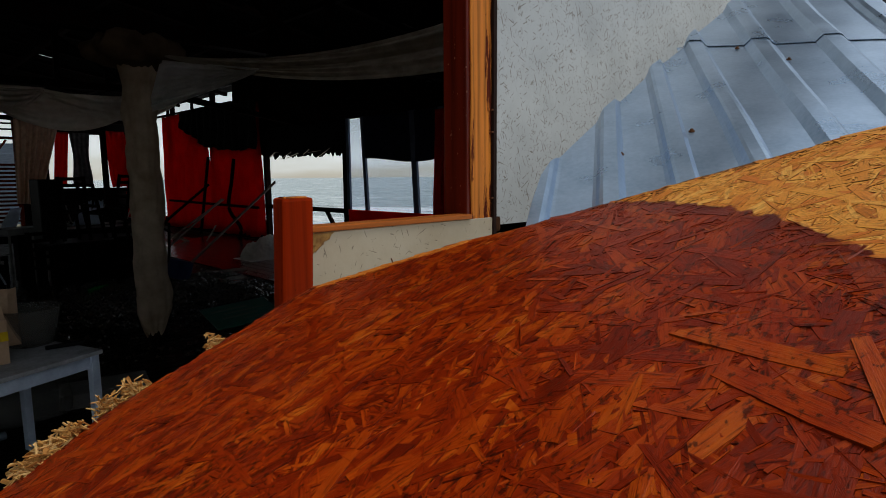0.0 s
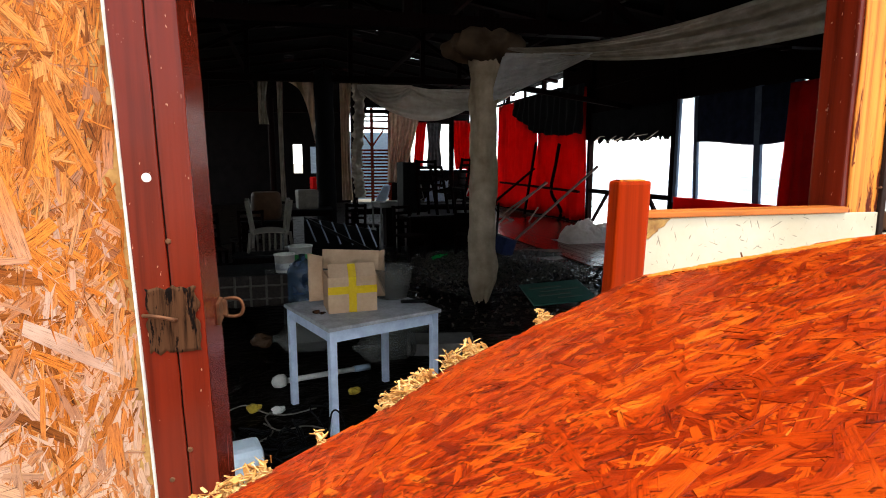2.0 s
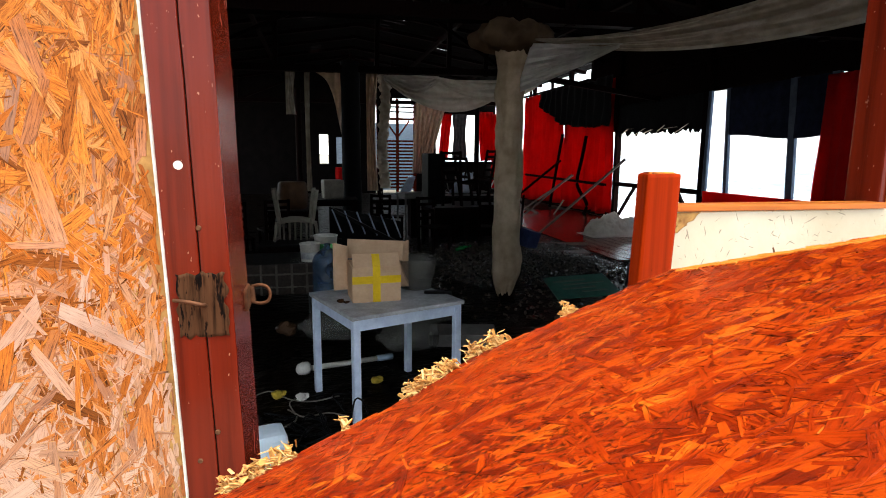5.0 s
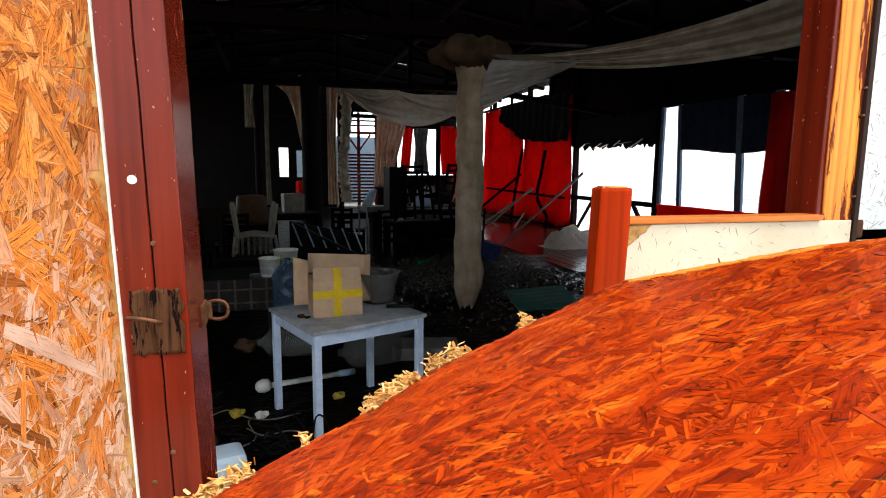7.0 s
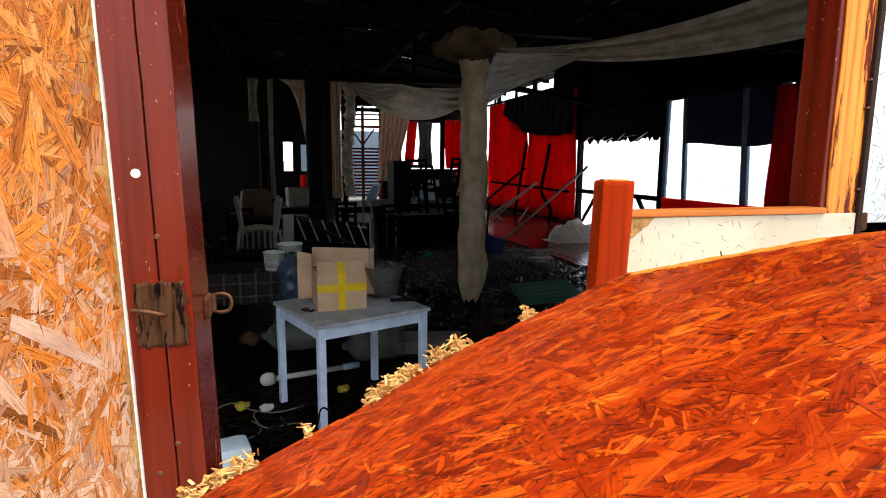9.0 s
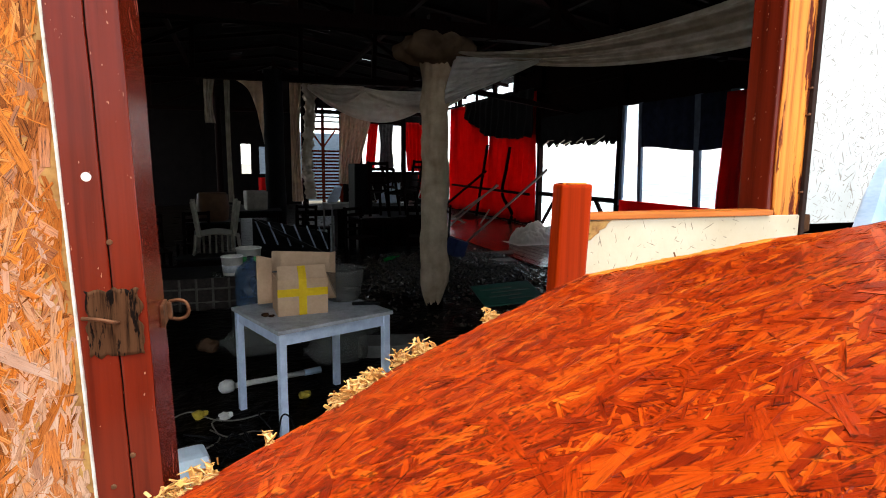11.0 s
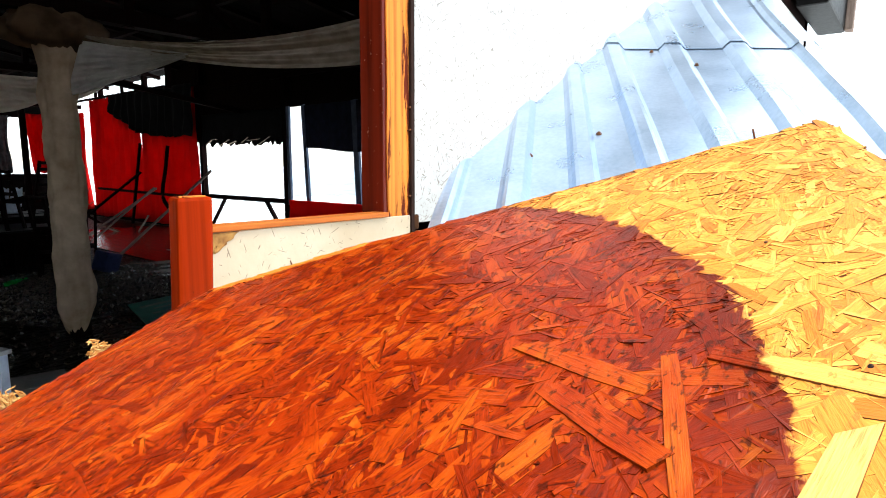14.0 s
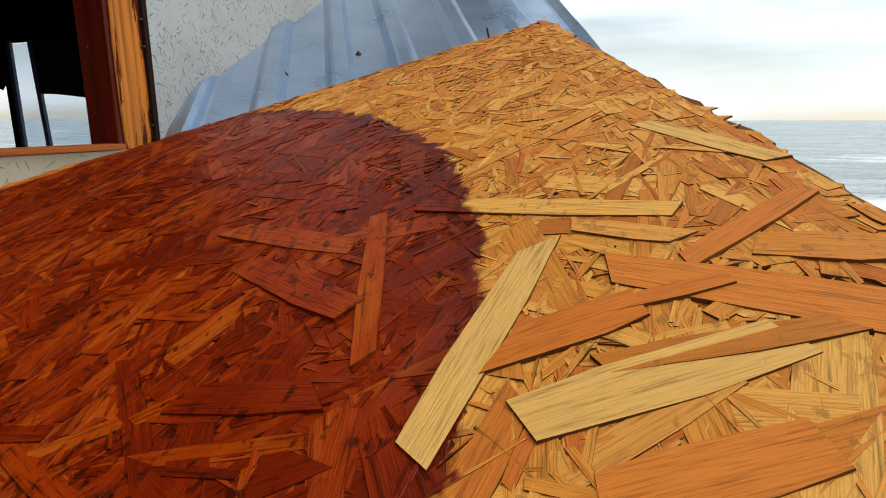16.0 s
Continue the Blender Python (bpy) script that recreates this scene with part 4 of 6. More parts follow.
for i in range(9000):
    x, y = rr.uniform(0.35, 1.12), rr.uniform(-1.2, -0.45)
    if math.hypot(max(0, x - 0.42) / 0.575, min(0, y + 0.40) / 0.645) > 0.96 and inside(OUTLINE, x, y):
        ang, ln = rr.gauss(0.15, 0.75), rr.uniform(0.008, 0.05)
        if all(inside(OUTLINE, x + k * ln * 0.6 * math.cos(ang), y + k * ln * 0.6 * math.sin(ang)) for k in (-1, 1)):
            spots.append((x, y, ln, rr.uniform(0.0008, 0.0035), ang))
spots.sort(key=lambda s: -s[3])
tagged(strand_soup("strands", M_STRAND, board, spots, board_frame, 3, (0.0001, 0.0016), M_CORE_SHADE), kind="stuff")
for i in range(70):
    while True:
        x, y = rr.uniform(0.0, 1.1), rr.uniform(-1.15, -0.15)
        ang, ln = rr.gauss(0.2, 0.8), rr.uniform(0.07, 0.135)
        if all(inside(OUTLINE, x + k * ln * 0.5 * math.cos(ang), y + k * ln * 0.5 * math.sin(ang)) for k in (-1, 0, 1)):
            break
    strand_soup("wood_strand", M_STRAND, board, [(x, y, ln, rr.uniform(0.012, 0.024), ang)], board_frame, 100 + i, (0.0004, 0.0009), M_CORE_SHADE)
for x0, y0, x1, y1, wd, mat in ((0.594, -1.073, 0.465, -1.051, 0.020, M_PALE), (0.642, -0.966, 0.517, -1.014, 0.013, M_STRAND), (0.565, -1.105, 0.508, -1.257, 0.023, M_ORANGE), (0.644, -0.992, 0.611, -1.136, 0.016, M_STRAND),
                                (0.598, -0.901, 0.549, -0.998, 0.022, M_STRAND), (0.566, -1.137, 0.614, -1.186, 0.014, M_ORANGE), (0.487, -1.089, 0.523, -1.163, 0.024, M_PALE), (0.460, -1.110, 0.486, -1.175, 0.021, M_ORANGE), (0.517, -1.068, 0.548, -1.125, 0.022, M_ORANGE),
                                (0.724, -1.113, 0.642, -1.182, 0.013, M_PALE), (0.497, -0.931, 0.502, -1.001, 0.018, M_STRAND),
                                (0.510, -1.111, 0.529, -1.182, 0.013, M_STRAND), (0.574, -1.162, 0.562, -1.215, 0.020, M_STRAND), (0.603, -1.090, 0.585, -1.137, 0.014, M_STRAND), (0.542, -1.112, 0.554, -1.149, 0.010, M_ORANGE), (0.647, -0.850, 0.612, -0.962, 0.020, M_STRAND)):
    strand_soup("wood_strand", mat, board, [((x0 + x1) / 2, (y0 + y1) / 2, math.hypot(x1 - x0, y1 - y0), wd, math.atan2(y1 - y0, x1 - x0))], board_frame, int(x0 * 1000), (0.0023, 0.0027), M_CORE_SHADE)

edge = []
for i in range(150):
    t, inset, ang = rr.random(), 0.002 + 0.016 * rr.random() ** 1.5, -1.15 + rr.gauss(0, 0.12)
    edge.append((0.800 + 0.115 * t - inset, -0.125 - 0.250 * t, rr.uniform(0.012, 0.035), rr.uniform(0.002, 0.006), ang))
tagged(strand_soup("torn_edge", M_ORANGE, board, edge, board_frame, 77, (0.0016, 0.0030)), "torn pale edge strands", kind="stuff")


def splinters(name, spots_at, n, size, seed):
    """A torn clump: many small strands standing up from the edge."""
    r = random.Random(seed)
    for cx, cy, spread in spots_at:
        verts, rows = [], []
        for i in range(int(n * spread / 0.03)):
            x, y = cx + r.gauss(0, spread * 0.6), cy + r.gauss(0, spread * 0.3)
            d = Vector((r.gauss(0, 1), r.gauss(0.1, 0.7), r.gauss(0.25, 0.5))).normalized()
            nn = d.orthogonal().normalized()
            rows.append((on_board(x, y, abs(r.gauss(0, 0.010)) - 0.003), d, d.cross(nn), nn, r.uniform(0.35, 1.25) * size, r.uniform(0.08, 0.20 if r.random() < 0.6 else 0.7) * size))
        table = {i: row for i, row in enumerate(rows)}
        ob = strand_soup(name, M_SPLINTER, board, [(i, 0, row[4], row[5], 0.0) for i, row in table.items()], lambda a, b: table[a][:4], seed, (0.0003, 0.0008))
        tagged(ob, "clump of torn yellow splinters", kind="stuff")


splinters("splinter_clump", [(0.600, -0.088, 0.011), (0.470, -0.088, 0.014), (0.435, -0.095, 0.014), (0.378, -0.116, 0.017), (0.345, -0.138, 0.017), (0.315, -0.158, 0.012), (0.120, -0.204, 0.017), (0.085, -0.211, 0.014), (0.21, -0.185, 0.004), (0.05, -0.220, 0.012)], 250, 0.0155, 7)

for x, y, h in ((0.858, -0.250, 0.010), (1.105, -0.915, 0.014), (0.80, -0.99, 0.003)):
    bm = B()
    tube(bm, [on_board(x, y, -0.004), on_board(x + 0.001, y, h)], 0.0014, 6)
    part("board_nail", bm, M_RUST, board, "rusty nail left in the board")
bm = B()
surface(bm, 8, 2, lambda u, v: on_board(0.868 - 0.030 * u, -0.584 - 0.004 * u + (v - 0.5) * 0.003 * (1 - u), 0.0016))
thicken(part("split", bm, M_CRACK, board, "short dark split in the varnish"), 0.001)
for x, y, s in ((0.641, -1.073, 0.0016), (0.639, -1.173, 0.0014), (0.624, -1.166, 0.0014), (0.583, -1.108, 0.0008)):
    bm = B()
    surface(bm, 18, 2, lambda u, v: on_board(x + s * v * (1.3 + 0.9 * noise.noise((u * 9, s * 900, x * 70))) * math.cos(2 * math.pi * u), y + s * v * math.sin(2 * math.pi * u), 0.0022 - 0.001 * v), closed=True)
    part("knot", bm, M_CRACK, board, "small dark knot")

# timber that carries the board, leaning on the stub post
bm = B()
bar(bm, (0.62, -0.5, -0.03), (0.62, -0.5, 1.462), 0.07, 0.07, 0.004)
solid("prop_post", bm, M_DARKWOOD, "plain dark timber prop under the board", "prop")

# weathered strand board left of the post
panel = thing("strand_board_panel", "weathered wood strand board nailed beside the post", "panel", kind="structure")
bm = B()
box(bm, (-0.357, 0.024, 1.35), (0.57, 0.016, 2.7))
leaning(bm)
part("core", bm, M_BOARD_CORE, panel)
bm = B()
surface(bm, 1, 120, lambda u, v: Vector((-0.0685 - 0.0065 * u + (1.5 - 2.7 * v) * LEAN + 0.0014 * noise.noise((0, 5, v * 120)), 0.0145 - 0.001 * u, 2.7 * v)))
thicken(part("cut_edge", bm, M_EDGE, panel, "pale broken edge of the board"), 0.003)


def panel_frame(a, b):
    return Vector((a + 0.013 + (1.5 - b) * LEAN, 0.016, b)), Vector((1, 0, 0)), Vector((0, 0, 1)), Vector((0, -1, 0))


spots = []
while len(spots) < 4600:
    x, z = rr.uniform(-0.66, -0.085), rr.uniform(0.6, 2.4)
    kind = rr.random()
    if kind < 0.60:
        ln, wd = rr.uniform(0.015, 0.07), rr.uniform(0.0012, 0.006)
    elif kind < 0.88:
        ln, wd = rr.uniform(0.04, 0.11), rr.uniform(0.006, 0.015)
    else:
        ln, wd = rr.uniform(0.09, 0.19), rr.uniform(0.015, 0.038)
    ang = rr.gauss(1.35, 0.6) if rr.random() < 0.6 else rr.gauss(-0.35, 0.5)
    if abs(x + 0.372) + 0.5 * ln * abs(math.cos(ang)) > 0.281:
        continue
    spots.append((x, z, ln, wd, ang))
for i in range(6500):
    x, z, ang, ln = rr.uniform(-0.62, -0.12), rr.uniform(0.9, 2.2), rr.gauss(1.35, 0.7), rr.uniform(0.015, 0.07)
    spots.append((x, z, ln, rr.uniform(0.0008, 0.003), ang))
for i in range(600):
    ang, ln = rr.gauss(1.57, 0.35), rr.uniform(0.02, 0.08)
    spots.append((rr.uniform(-0.26, -0.092 - 0.5 * ln * abs(math.cos(ang))), rr.uniform(0.9, 2.2), ln, rr.uniform(0.003, 0.013), ang))
spots.sort(key=lambda s: -s[3])
tagged(strand_soup("strands", M_PANEL_STRAND, panel, spots, panel_frame, 9, (0.0002, 0.0014), M_BOARD_CORE), kind="stuff")
for i in range(75):
    ang, ln = rr.gauss(1.3, 0.8), rr.uniform(0.05, 0.16)
    x = min(-0.09 - 0.5 * ln * abs(math.cos(ang)) - 0.01, rr.uniform(-0.5, -0.1))
    strand_soup("wood_strand", M_PANEL_STRAND, panel, [(x, rr.uniform(1.0, 2.0), ln, rr.uniform(0.006, 0.030), ang)], panel_frame, 300 + i, (0.0012, 0.0026), M_BOARD_CORE)

# ---- ribbed metal sheets sliding down against the white panel ----
RIB = Vector((0.87, 0.49, 0.42 * 0.87 + 0.174 * 0.49)).normalized()
SHEET_N = Vector((-0.42, -0.174, 1)).normalized()


def sheet_point(w, a, up=0.0):
    x, y = 0.49 * w + 0.87 * a, -0.87 * w + 0.49 * a
    return Vector((x, y, 0.42 * x + 0.174 * y + 1.204)) + SHEET_N * up


def left_end(w):
    """How far up the slope the torn end reaches, by the place across."""
    knots = ((0.865, 0.72), (0.872, 0.90), (0.90, 1.03), (0.984, 1.243), (1.133, 1.594), (1.279, 1.90), (1.438, 2.38), (1.60, 2.75), (2.2, 3.1))
    for (w0, a0), (w1, a1) in zip(knots, knots[1:]):
        if w <= w1:
            return a0 + (a1 - a0) * max(0, w - w0) / (w1 - w0)
    return knots[-1][1]


def ribbed_sheet(label, w0, w1, start, end, up, flare, tear):
    bm = B()
    pitch, nu = 0.14, int((w1 - w0) / 0.14 * 20)

    def f(u, v):
        w = w0 + (w1 - w0) * u
        k = ((w - 0.985) % pitch) / pitch
        h = 0.022 * max(0.0, min(1.0, k / 0.09, (0.42 - k) / 0.09)) if k < 0.42 else 0.0
        a = start(w) + (end(w) - start(w)) * v
        ww = w + flare * max(0.0, w - 1.3) * (a - 0.6)
        curl = 0.05 * max(0.0, a - 1.9) ** 2
        rough_edge = tear * noise.noise((w * 26, 3, up)) * max(0, v - 0.93) / 0.07
        return sheet_point(ww, a + rough_edge, up + h + curl + 0.006 * noise.noise((w * 4, a * 3, 1)))

    surface(bm, nu, 34, f)
    for fc in bm.faces:
        fc.smooth = False
    return thicken(solid("metal_sheet", bm, M_STEEL, label, "metal sheet", "fallen roofing sheets"), 0.0012)


ribbed_sheet("blue-grey galvanised ribbed roofing sheet with a torn end", 0.868, 1.70, lambda w: 0.45, lambda w: min(left_end(w), 2.02 - 0.42 * max(0, w - 1.28)), 0.0, 0.30, 0.006)
ribbed_sheet("upper galvanised roofing sheet lapped over the lower one", 1.24, 1.75, lambda w: 1.86 - 0.42 * max(0, w - 1.28), left_end, 0.004, 0.30, 0.006)
for x, y in ((1.577, -0.489), (1.41, -0.40), (1.70, -0.56), (2.145, -0.538), (1.64, -0.25), (2.25, -0.36)):
    w, a = 0.49 * x - 0.87 * y, 0.87 * x + 0.49 * y
    bm = B()
    lathe(bm, [(0.007, 0), (0.007, 0.002), (0.004, 0.003), (0.004, 0.006), (0.002, 0.007)], m=Matrix.Translation(sheet_point(w, a, 0.002)) @ SHEET_N.to_track_quat("Z", "Y").to_matrix().to_4x4(), seg=10)
    solid("roofing_screw", bm, M_RUST, "rusty roofing screw with a washer in the sheet", "screw", "roofing screws")
eave = thing("eave_end", "black eave end with a grey bracket at the far corner", "eave", (7.8, -0.05, 3.2))
bm = B()
box(bm, (-0.1, -0.12, 0.42), (1.6, 0.28, 0.75), (0, 0, 0), 0.03)
part("gutter", bm, M_BLACK, eave)
bm = B()
box(bm, (0.62, -0.30, 0.35), (0.12, 0.08, 0.62), (0, 6, 0), 0.01)
part("bracket", bm, M_PLANK, eave, "grey bracket")


# ---- things in the hall: table and what lies on it ----
def legged_table(name, label, w, d, h, at, turn, top_mat, leg_mat, leg=0.045, apron=0.075, over=0.015, group=""):
    t = thing(name, label, "table", at, group)
    t.rotation_euler = (0, 0, radians(turn))
    bm = B()
    box(bm, (0, 0, h - 0.012), (w, d, 0.024), bevel=0.004)
    part("tabletop", bm, top_mat, t)
    for sx in (-1, 1):
        for sy in (-1, 1):
            bm = B()
            box(bm, (sx * (w / 2 - over - leg / 2), sy * (d / 2 - over - leg / 2), (h - 0.024) / 2), (leg, leg, h - 0.0245), bevel=0.003)
            part("leg", bm, leg_mat, t)
    for sy in (-1, 1):
        bm = B()
        box(bm, (0, sy * (d / 2 - over - leg / 2), h - 0.024 - apron / 2), (w - 2 * over - 2 * leg, leg * 0.55, apron - 0.001), bevel=0.002)
        part("apron", bm, leg_mat, t)
        bm = B()
        box(bm, (sy * (w / 2 - over - leg / 2), 0, h - 0.024 - apron / 2), (leg * 0.55, d - 2 * over - 2 * leg, apron - 0.001), bevel=0.002)
        part("apron", bm, leg_mat, t)
    return t


legged_table("small_table", "square white-painted table with a grey worn top on the mud", 0.805, 0.745, 0.72, (0.597, 2.807, 0), 20.4, M_TOP, M_WHITEPAINT)

carton = thing("cardboard_box", "open brown cardboard box crossed with yellow tape on the table", "box", (0.522, 2.80, 0.721))
carton.rotation_euler = (0, 0, radians(4))
W, D, H = 0.312, 0.27, 0.235
for c, s, nm in (((0, -D / 2, H / 2), (W, 0.006, H), "front_side"), ((0, D / 2, H / 2), (W, 0.006, H), "back_side"), ((-W / 2, 0, H / 2), (0.006, D - 0.008, H), "left_side"), ((W / 2, 0, H / 2), (0.006, D - 0.008, H), "right_side"), ((0, 0, 0.003), (W - 0.01, D - 0.01, 0.005), "bottom")):
    bm = B()
    box(bm, c, s, bevel=0.001)
    part(nm, bm, M_CARD, carton)
for nm, a, b, w in (("front_flap", (0, -D / 2, H), (0, -D / 2 + 0.055, H + 0.075), W * 0.97), ("back_flap", (0.03, D / 2, H), (0.04, D / 2 + 0.02, H + 0.13), W * 1.28)):
    bm = B()
    bar(bm, a, b, w, 0.005, 0.001)
    part(nm, bm, M_CARD, carton)
for nm, sx, dx, dz in (("side_flap", -1, 0.10, 0.07), ("side_flap", 1, 0.11, 0.06)):
    bm = B()
    surface(bm, 6, 6, lambda u, v: Vector((sx * (W / 2 + dx * v), D / 2 - 0.02 + 0.012 * math.sin(u * 3) - 0.015 * v, H - 0.20 + (0.30 + 0.03 * v) * u)))
    thicken(part(nm, bm, M_CARD, carton), 0.005)
bm = B()
box(bm, (0, -D / 2 - 0.004, 0.148), (W + 0.006, 0.0016, 0.05), bevel=0.0005)
part("tape", bm, M_TAPE, carton, "shiny yellow packing tape")
bm = B()
box(bm, (-0.002, -D / 2 - 0.0055, 0.118), (0.05, 0.0016, 0.234), bevel=0.0005)
part("tape", bm, M_TAPE, carton, "shiny yellow packing tape")
bm = B()
bar(bm, (-0.002, -D / 2 - 0.004, H), (-0.002, -D / 2 + 0.05, H + 0.074), 0.05, 0.008)
part("tape", bm, M_TAPE, carton, "shiny yellow packing tape")

bm = B()
box(bm, (0.965, 2.80, 0.733), (0.19, 0.034, 0.022), (0, 0, -8), 0.007)
for v in bm.verts:
    v.co.y += 0.8 * (v.co.x - 0.965) ** 2
solid("black_torch", bm, M_BLACK, "curved black plastic torch lying on the table", "torch")
for i, (x, y, s) in enumerate(((0.30, 2.70, 0.022), (0.33, 2.67, 0.014), (0.345, 2.69, 0.010), (0.80, 2.95, 0.012), (0.84, 2.97, 0.008))):
    bm = B()
    bmesh.ops.create_icosphere(bm, subdivisions=2, radius=s)
    for v in bm.verts:
        v.co = Vector((v.co.x * 1.2, v.co.y, v.co.z * 0.6)) * (1 + 0.4 * noise.noise(v.co * 70)) + Vector((x, y, 0.721 + s * 0.4))
    solid("dirt_crumb", bm, M_ROT, "dark crumb of dirt on the tabletop", "crumb", "crumbs on the table")

bm = B()
lathe(bm, [(0.10, 0), (0.115, 0.005), (0.155, 0.20), (0.168, 0.215), (0.168, 0.222), (0.160, 0.222), (0.148, 0.20), (0.108, 0.012), (0.02, 0.010)], (0.845, 3.02, 0.722), 30)
solid("clear_basin", bm, M_CLEAR, "cloudy clear plastic bowl on the table behind the box", "bowl")

# ---- second table with plaid cloth and tubs ----
legged_table("plaid_table", "dark table with a plaid cloth hanging over its edge", 1.0, 0.72, 0.595, (-0.12, 5.12, 0), 2, M_BLACK, M_DARKWOOD)
spread = thing("plaid_cloth", "dark plaid tablecloth with pale woven lines", "tablecloth", (-0.12, 4.752, 0.6))
bm = B()
surface(bm, 40, 8, lambda u, v: Vector((-0.5 + u, -0.006 - 0.02 * v * (1 + math.sin(u * 34)), 0.0 - 0.30 * v)))
thicken(part("fall", bm, M_PLAID, spread), 0.003)
for k in range(7):
    bm = B()
    u = 0.07 + k * 0.145
    surface(bm, 2, 8, lambda a, v: Vector((-0.5 + u + 0.022 * a, -0.0085 - 0.02 * v * (1 + math.sin((u + 0.022 * a) * 34)), -0.30 * v)))
    thicken(part("woven_line", bm, M_PLAIDLINE, spread), 0.002)
for k in range(2):
    bm = B()
    surface(bm, 40, 1, lambda u, v: Vector((-0.5 + u, -0.009 - 0.02 * (0.1 + 0.13 * k) * 3 * (1 + math.sin(u * 34)), -0.09 - 0.13 * k - 0.018 * v)))
    thicken(part("woven_line", bm, M_PLAIDLINE, spread), 0.002)


def tub(label, at, r, h, mat, bands):
    t = thing("plastic_tub", label, "tub", at, "tubs on the plaid table")
    bm = B()
    lathe(bm, [(r * 0.86, 0), (r * 0.88, 0.004), (r, h - 0.012), (r * 1.06, h - 0.012), (r * 1.06, h), (r * 0.98, h), (r * 0.95, h - 0.015), (r * 0.8, 0.01), (0.01, 0.008)], seg=28)
    part("pot", bm, mat, t)
    for z0, z1, m in bands:
        bm = B()
        ra, rb = r * (0.885 + 0.115 * z0 / h), r * (0.885 + 0.115 * z1 / h)
        lathe(bm, [(ra + 0.001, z0), (rb + 0.001, z1), (rb - 0.001, z1)], seg=28)
        part("label_band", bm, m, t, "printed label band")
    return t


tub("white plastic tub with a pale printed label", (0.075, 4.90, 0.597), 0.10, 0.185, M_PLASTIC, [(0.03, 0.10, M_TOP)])
tub("white plastic tub with a green and yellow label", (0.235, 5.10, 0.597), 0.12, 0.235, M_PLASTIC, [(0.09, 0.155, M_GREEN), (0.02, 0.085, M_YELLOWP)])
bm = B()
box(bm, (0.10, 4.93, 0.599), (0.44, 0.25, 0.006), (0, 0, 3), 0.002)
solid("clear_tray", bm, M_CLEAR, "clear plastic tray under the tubs", "tray")

# ---- water bottles, pipe, cables round the table ----
JUG = [(0.02, 0.0), (0.115, 0.0), (0.132, 0.018), (0.132, 0.10), (0.126, 0.11), (0.132, 0.12), (0.132, 0.22), (0.126, 0.23), (0.132, 0.24), (0.132, 0.33), (0.11, 0.385), (0.05, 0.43), (0.028, 0.445), (0.028, 0.48)]


def jug(label, m, mat, k=1.0):
    bm = B()
    lathe(bm, [(r * k, z * k) for r, z in JUG], seg=28, m=m)
    return solid("water_bottle", bm, mat, label, "bottle", "large water bottles under the table")


jug("large blue water bottle standing behind the table", Matrix.Translation((0.24, 4.55, 0.305)), M_BLUEJUG, 1.08)
bm = B()
box(bm, (0.24, 4.55, 0.15), (0.36, 0.32, 0.30), (0, 0, 4), 0.012)
solid("black_crate", bm, M_BLACK, "black plastic crate under the blue water bottle", "crate")
jug("large clear water bottle lying on the mud", Matrix.Translation((0.48, 4.12, 0.145)) @ Matrix.Rotation(radians(-90), 4, "Y"), M_CLEAR, 1.08)
jug("large clear water bottle lying on the mud", Matrix.Translation((1.13, 3.74, 0.145)) @ Matrix.Rotation(radians(-90), 4, "Y") @ Matrix.Rotation(radians(8), 4, "X"), M_CLEAR, 1.08)
jug("clear water bottle lying beside a pale step", Matrix.Translation((1.16, 4.32, 0.13)) @ Matrix.Rotation(radians(80), 4, "Y"), M_CLEAR, 0.8)
bm = B()
box(bm, (1.42, 3.88, 0.055), (0.60, 0.34, 0.11), (0, 0, -12), 0.008)
solid("wooden_step", bm, M_STEP, "grey wooden step lying on the floor", "step")
pole = thing("parasol_pole", "white tube with a round end lying under the table", "pole", (0, 0, 0))
bm = B()
tube(bm, [(0.06, 3.33, 0.045), (0.62, 3.46, 0.045)], 0.021, 12)
part("tube", bm, M_PLASTIC, pole)
bm = B()
tube(bm, [(0.60, 3.455, 0.045), (0.73, 3.485, 0.045)], 0.026, 12)
part("sleeve", bm, M_BLUEGREY, pole, "grey-blue sleeve")
bm = B()
lathe(bm, [(0.014, -0.06), (0.040, -0.045), (0.052, 0.0), (0.045, 0.04), (0.02, 0.055)], m=Matrix.Translation((0.03, 3.32, 0.052)) @ Matrix.Rotation(radians(80), 4, "Y"), seg=20)
part("round_end", bm, M_PLASTIC, pole)
r = random.Random(3)
for k in range(11):
    p = Vector((r.uniform(-0.25, 0.15), r.uniform(2.05, 2.5), 0.012))
    ps = [p]
    for i in range(6):
        p = p + Vector((r.uniform(-0.14, 0.20), r.uniform(-0.16, 0.16), 0))
        ps.append(Vector((p.x, p.y, 0.012 + (r.uniform(0.02, 0.12) if i in (1, 2, 3) else 0))))
    bm = B()
    tube(bm, curve_points(ps, 6), 0.006, 6)
    solid("black_cable", bm, M_CABLE, "loose black cable tangled on the floor", "cable", "tangle of cables")
for ps in ([(-0.35, 2.9, 0.01), (-0.2, 2.98, 0.03), (-0.05, 2.86, 0.01), (0.1, 2.8, 0.01), (0.28, 2.86, 0.01)], [(-0.06, 2.7, 0.01), (0.05, 2.55, 0.02), (0.2, 2.6, 0.01), (0.33, 2.52, 0.01)], [(0.02, 2.9, 0.01), (-0.05, 2.75, 0.03), (0.0, 2.55, 0.01), (-0.1, 2.4, 0.02)]):
    bm = B()
    tube(bm, curve_points(ps, 8), 0.005, 6)
    solid("white_cable", bm, M_WHITECABLE, "thin white cable curled on the muddy floor", "cable", "tangle of cables")
bm = B()
